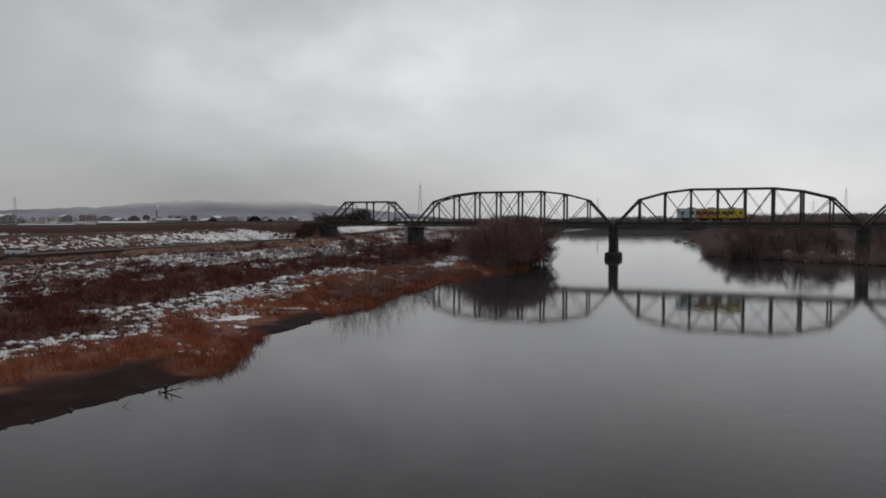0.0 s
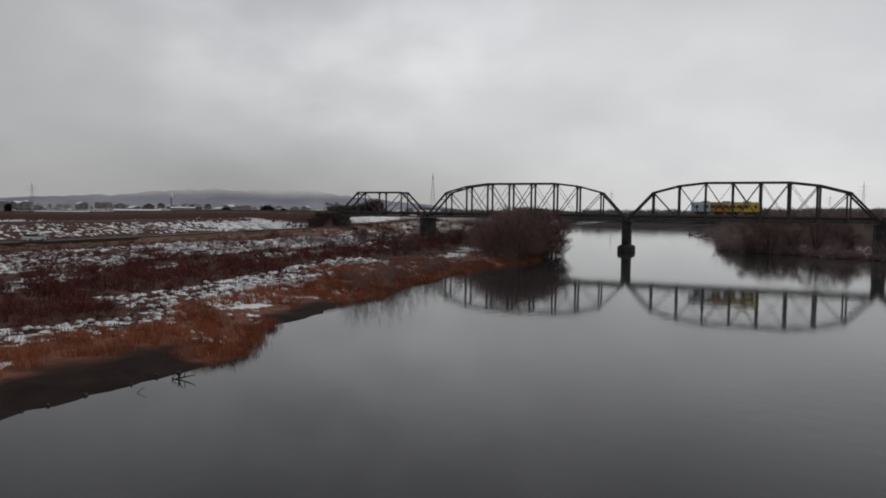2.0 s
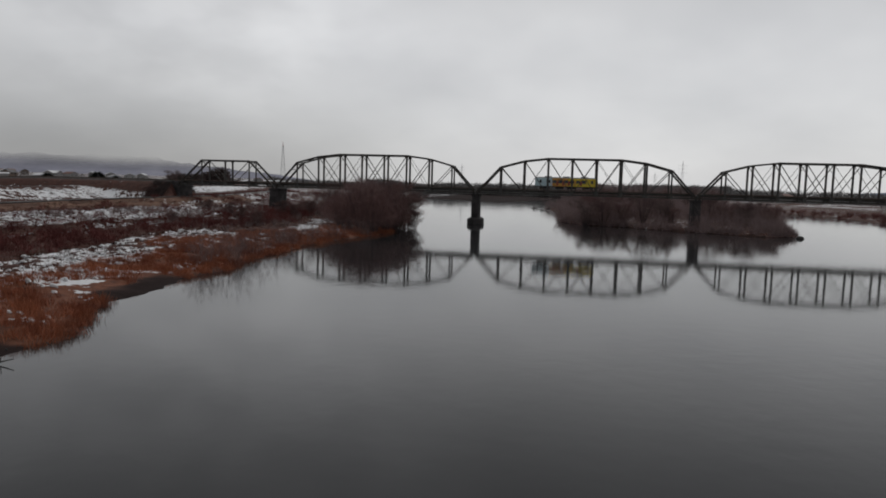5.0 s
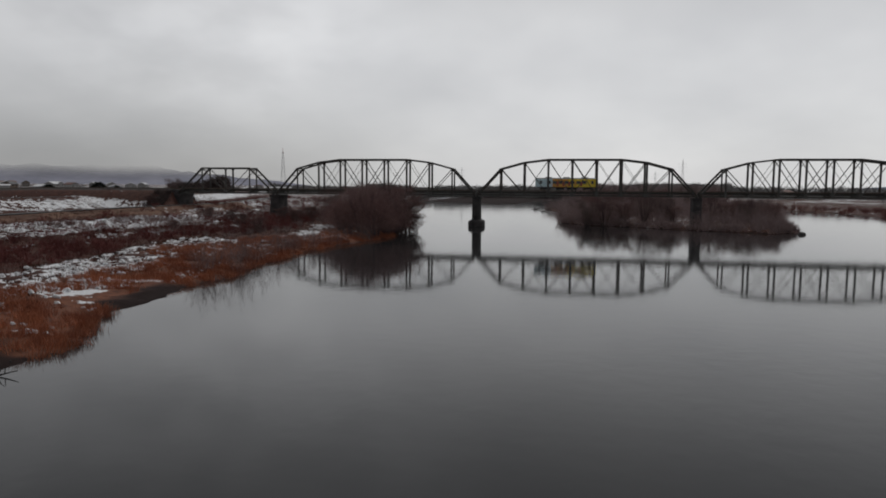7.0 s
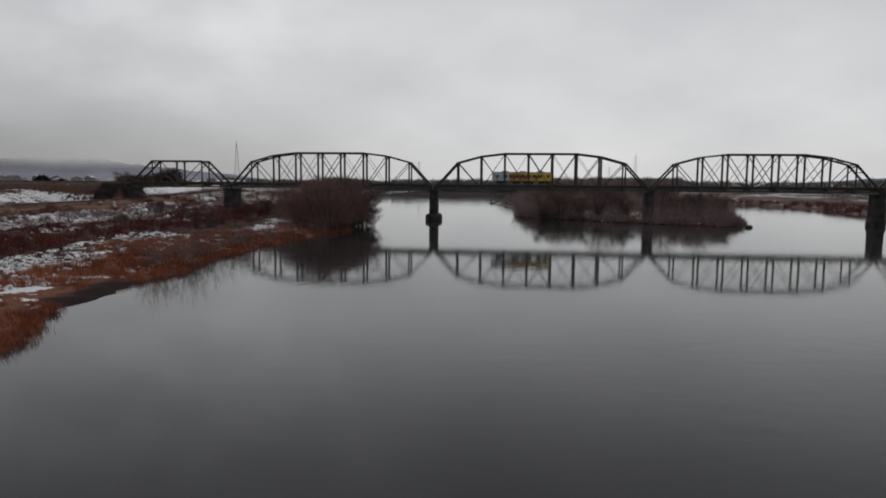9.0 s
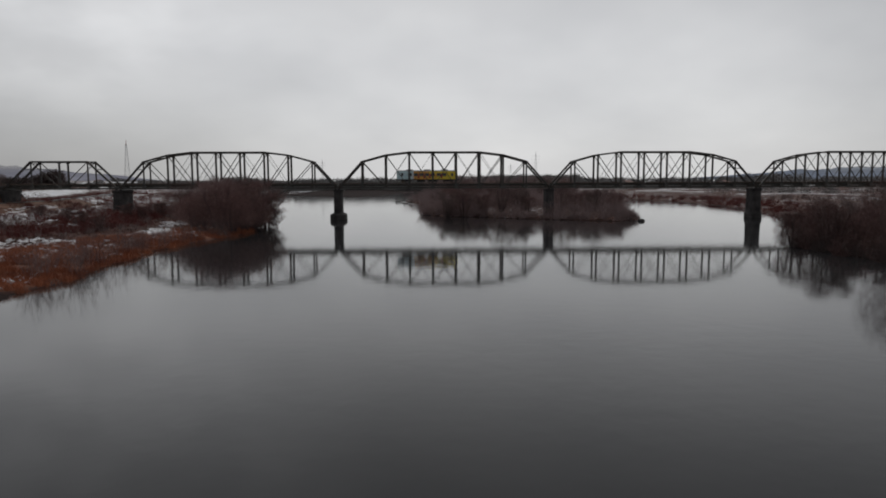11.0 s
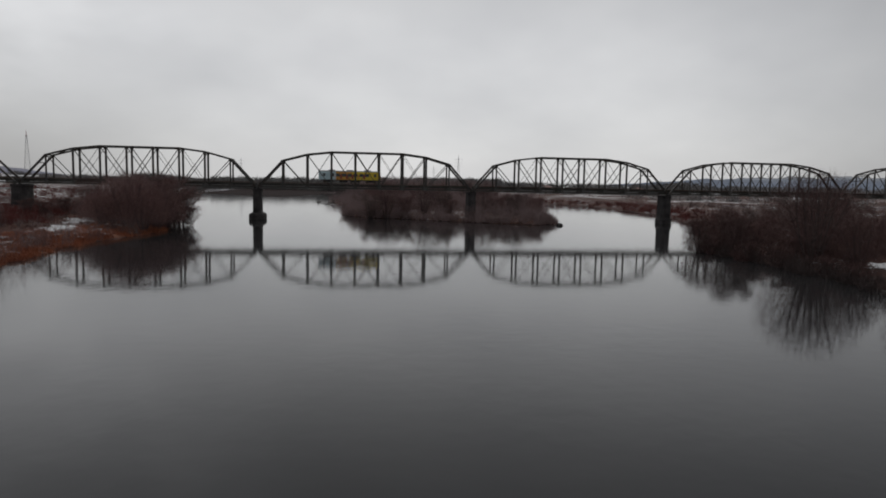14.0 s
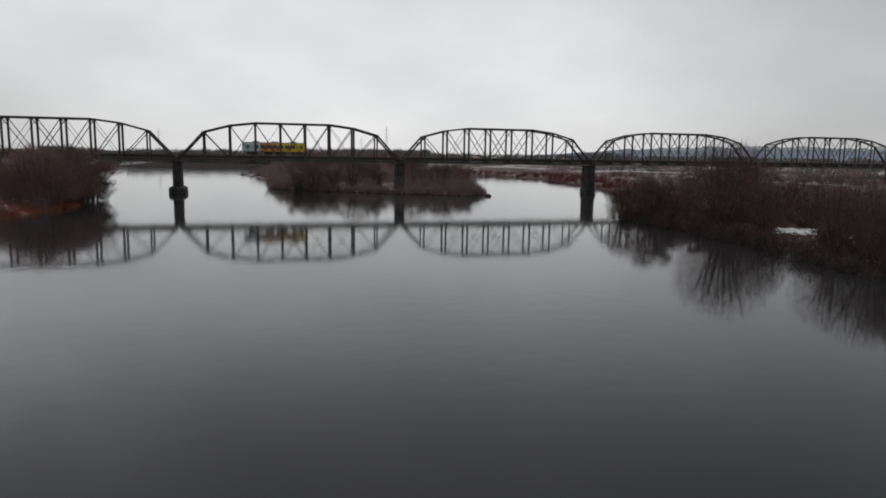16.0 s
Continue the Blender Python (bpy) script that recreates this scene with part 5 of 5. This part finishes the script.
def mast(name, turn, far, top, wide, label):
    """A four-legged lattice mast with cross bracing and, for power lines, arms."""
    x, y = polar(turn, far)
    z = height(x, y)
    h = top - z
    o = thing(name, label, "mast", "lattice masts on the horizon", pose(x, y, z, 0, 0, turn))
    corner = [(-1, -1), (1, -1), (1, 1), (-1, 1)]

    def at(c, q):
        w = wide * (1 - 0.86 * q) * 0.36
        return (c[0] * w, c[1] * w, h * q)

    for c in corner:
        part("leg", Form().beam(at(c, 0), at(c, 1), 0.2, 0.2), MAST_STEEL, o)
    n = 9
    for k in range(n):
        q0, q1 = k / n, (k + 1) / n
        lat = Form()
        for c, e in zip(corner, corner[1:] + corner[:1]):
            lat.beam(at(c, q0), at(e, q1), 0.09, 0.09).beam(at(e, q0), at(c, q1), 0.09, 0.09).beam(at(c, q1), at(e, q1), 0.09, 0.09)
        part("lattice_panel", lat, MAST_STEEL, o)
    part("tip", Form().tube([(0, 0, h * 0.98), (0, 0, h * 1.1)], [0.3, 0.12], 6), RED_PAINT if wide > 7.5 else MAST_STEEL, o)
    if wide < 7.5:
        for q in (0.74, 0.85, 0.95):
            part("cross_arm", Form().beam((-wide * 0.8, 0, h * q), (wide * 0.8, 0, h * q), 0.16, 0.16), MAST_STEEL, o)


mast("radio_mast", 22.85, 620, 42, 7.6, "tall grey lattice radio mast beyond the bridge")
mast("power_pylon", 7.87, 1150, 43, 7, "thin far power pylon")
mast("power_pylon", -10.14, 900, 45, 7, "thin far power pylon")
mast("power_pylon", -8.05, 1200, 38, 7, "thin far power pylon")
mast("power_pylon", 53.5, 900, 35, 7, "thin far power pylon")

# white globe on a post by the workshops
x, y = polar(44.07, 460)
z = height(x, y)
o = thing("globe_sign", "white globe on a thin dark post", "sign", at=pose(x, y, z))
part("post", Form().tube([(0, 0, -0.5), (0, 0, 17.2 - z)], [0.35, 0.3], 8), DARK_IRON, o)
part("globe", Form().tube([(0, 0, 18.6 - z + 1.5 * math.cos(q)) for q in np.linspace(math.pi, 0, 9)], [max(1.5 * math.sin(q), 0.03) for q in np.linspace(math.pi, 0, 9)], 14), WHITE_PAINT, o, smooth=True)


def evergreen(seed, tall, wide, label):
    rng = np.random.default_rng(seed)
    o = thing("evergreen_tree", label, "tree", "dark trees behind the levee")
    part("trunk", Form().tube([(0, 0, -0.4), (0, 0, tall * 0.8)], [0.3, 0.08], 7), BARK, o)
    n = 2600
    q = rng.uniform(0.05, 1, n)
    r = wide * np.sqrt(np.clip(1 - (1.9 * q - 0.9) ** 2, 0.02, 1)) * rng.uniform(0.3, 1, n) ** 0.5 * (1 + 0.25 * np.sin(q * 17 + rng.uniform(0, 0.5, n)))
    a = rng.uniform(0, 2 * np.pi, n)
    m = np.column_stack([np.cos(a) * r * 0.7, np.sin(a) * r * 0.7, tall * q])
    e = m + np.column_stack([np.cos(a) * wide * 0.35, np.sin(a) * wide * 0.35, rng.uniform(-0.05, 0.1, n) * tall])
    v, t = spikes(m, e, np.full(n, 0.12), rng)
    c = new("crown", quick_mesh("crown", v, t, EVERGREEN))
    c.parent = o
    return o


trees = [evergreen(91, 8.5, 3.6, "dark rounded evergreen tree behind the levee"), evergreen(92, 9, 2.6, "dark pointed evergreen tree behind the levee")]
for k, (a, far, s) in enumerate(((36.65, 330, 1.0), (31.1, 262, 0.85), (39.9, 360, 0.9), (35.4, 420, 0.8), (30.3, 270, 0.7), (55.0, 420, 0.8))):
    x, y = polar(a, far)
    m = pose(x, y, height(x, y), 0, 0, k * 50)
    if k < 2:
        trees[k].matrix_world, trees[k].scale = m, (s, s, s)
    else:
        copy_thing(trees[k % 2], m).scale = (s, s, s)


# ---- small things ----
def car(x, y, z, turn, label):
    o = thing("car", label, "car", at=pose(x, y, z, 0, 0, turn))
    prof = [(-2.1, 0.3), (2.1, 0.3), (2.15, 0.65), (1.9, 0.85), (1.0, 0.95), (-1.7, 0.98), (-2.1, 0.8)]
    part("body", Form().loft([[(a, q, b) for a, b in prof] for q in (-0.82, 0.82)]), WHITE_PAINT, o)
    cab = [(-1.75, 0.96), (1.0, 0.94), (0.35, 1.45), (-1.35, 1.48)]
    part("cabin", Form().loft([[(a, q * (0.76 if b < 1.2 else 0.64), b) for a, b in cab] for q in (-1, 1)]), GLASS, o, "dark glazed cabin")
    part("roof", Form().block(-1.35, 0.35, -0.62, 0.62, 1.45, 1.5, 0.02), WHITE_PAINT, o)
    for a in (-1.3, 1.3):
        for q in (-0.78, 0.78):
            w = part("wheel", Form().tube([(a, q - 0.09, 0.3), (a, q + 0.09, 0.3)], [0.3, 0.3], 14), RUBBER, o)
            part("rim", Form().tube([(a, q - 0.1, 0.3), (a, q + 0.1, 0.3)], [0.17, 0.17], 10), ROOF_GREY, w)
    for q in (-0.6, 0.6):
        part("headlight", Form().block(2.08, 2.17, q - 0.16, q + 0.16, 0.6, 0.74, 0.01), LENS, o)
        part("tail_light", Form().block(-2.14, -2.06, q - 0.12, q + 0.12, 0.62, 0.8, 0.01), RED_PAINT, o)


car(-41.0, -104.0, 4.3, 90, "small white car on the lane at the levee foot")


def snag(name, x, y, turn, length, arms, mat, label, seed, rise=0.5):
    """A stranded trunk with broken boughs."""
    rng = np.random.default_rng(seed)
    o = thing(name, label, "driftwood", at=pose(x, y, max(height(x, y), 0), 0, 0, turn))
    path = [(length * q, 0.12 * length * math.sin(q * 3), -0.15 + rise * q) for q in np.linspace(0, 1, 6)]
    part("trunk", Form().tube(path, [0.05 * length * (1 - 0.7 * q) * 0.8 for q in np.linspace(0, 1, 6)], 8), mat, o, smooth=True)
    for k in range(arms):
        p = Vector(path[rng.integers(1, 5)])
        d = Vector((rng.uniform(-0.3, 0.9), rng.uniform(-0.8, 0.8), rng.uniform(0.1, 0.9))) * length * 0.3
        part("bough", Form().tube([tuple(p), tuple(p + d * 0.5 + Vector((0, 0, 0.06 * length))), tuple(p + d)], [0.016 * length, 0.011 * length, 0.004 * length], 5), mat, o)


snag("driftwood", 52.6, -164.3, 20, 2.0, 7, DRIFT, "dark wet driftwood snag in the shallows", 1)
snag("driftwood", 53.4, -167.7, 60, 0.7, 2, DRIFT, "small dark stick in the shallows", 2)
snag("driftwood", 74.0, 164, -40, 8.0, 8, DRIFT, "dark stranded tree at the island tip", 3, 1.2)
snag("driftwood", 79.0, 135, -20, 6.0, 6, DRIFT, "dark stranded tree beside the island", 4, 1.0)
snag("driftwood", 180.0, -52, 196, 10.5, 12, DRIFT, "fallen dead tree reaching into the channel", 5, 2.0)
snag("driftwood", 161.5, -118.0, -40, 4.6, 5, SNOW, "snow-covered fallen trunk in the thicket", 6, 0.6)


def boulder(x, y, size, label, seed):
    rng = np.random.default_rng(seed)
    f = Form()
    rings = [[(size * r * (1 + 0.16 * rng.normal()) * math.cos(a), size * r * 0.8 * (1 + 0.16 * rng.normal()) * math.sin(a), size * h) for a in np.linspace(0, 2 * math.pi, 9)[:-1]]
             for r, h in ((0.9, -0.5), (1.0, 0.0), (0.8, 0.45), (0.35, 0.75))]
    f.loft(rings)
    ob = new("boulder", f.mesh("boulder", STONE, True))
    ob.matrix_world = pose(x, y, max(height(x, y), 0))
    tagged(ob, label, "rock", "stones by the water")


boulder(148.6, -15, 1.0, "dark wet rock standing out of the river", 3)
boulder(151.8, -2, 0.9, "dark stone at the island tip", 4)
for k in range(9):
    y = -173 + k * 2.1 + 0.7 * math.sin(k * 5)
    boulder(float(along(SHORE_LEFT, y)) - 0.2 + 0.4 * math.sin(k * 3), y, 0.09 + 0.05 * (k % 3), "small dark stone at the edge of the mud", 10 + k)
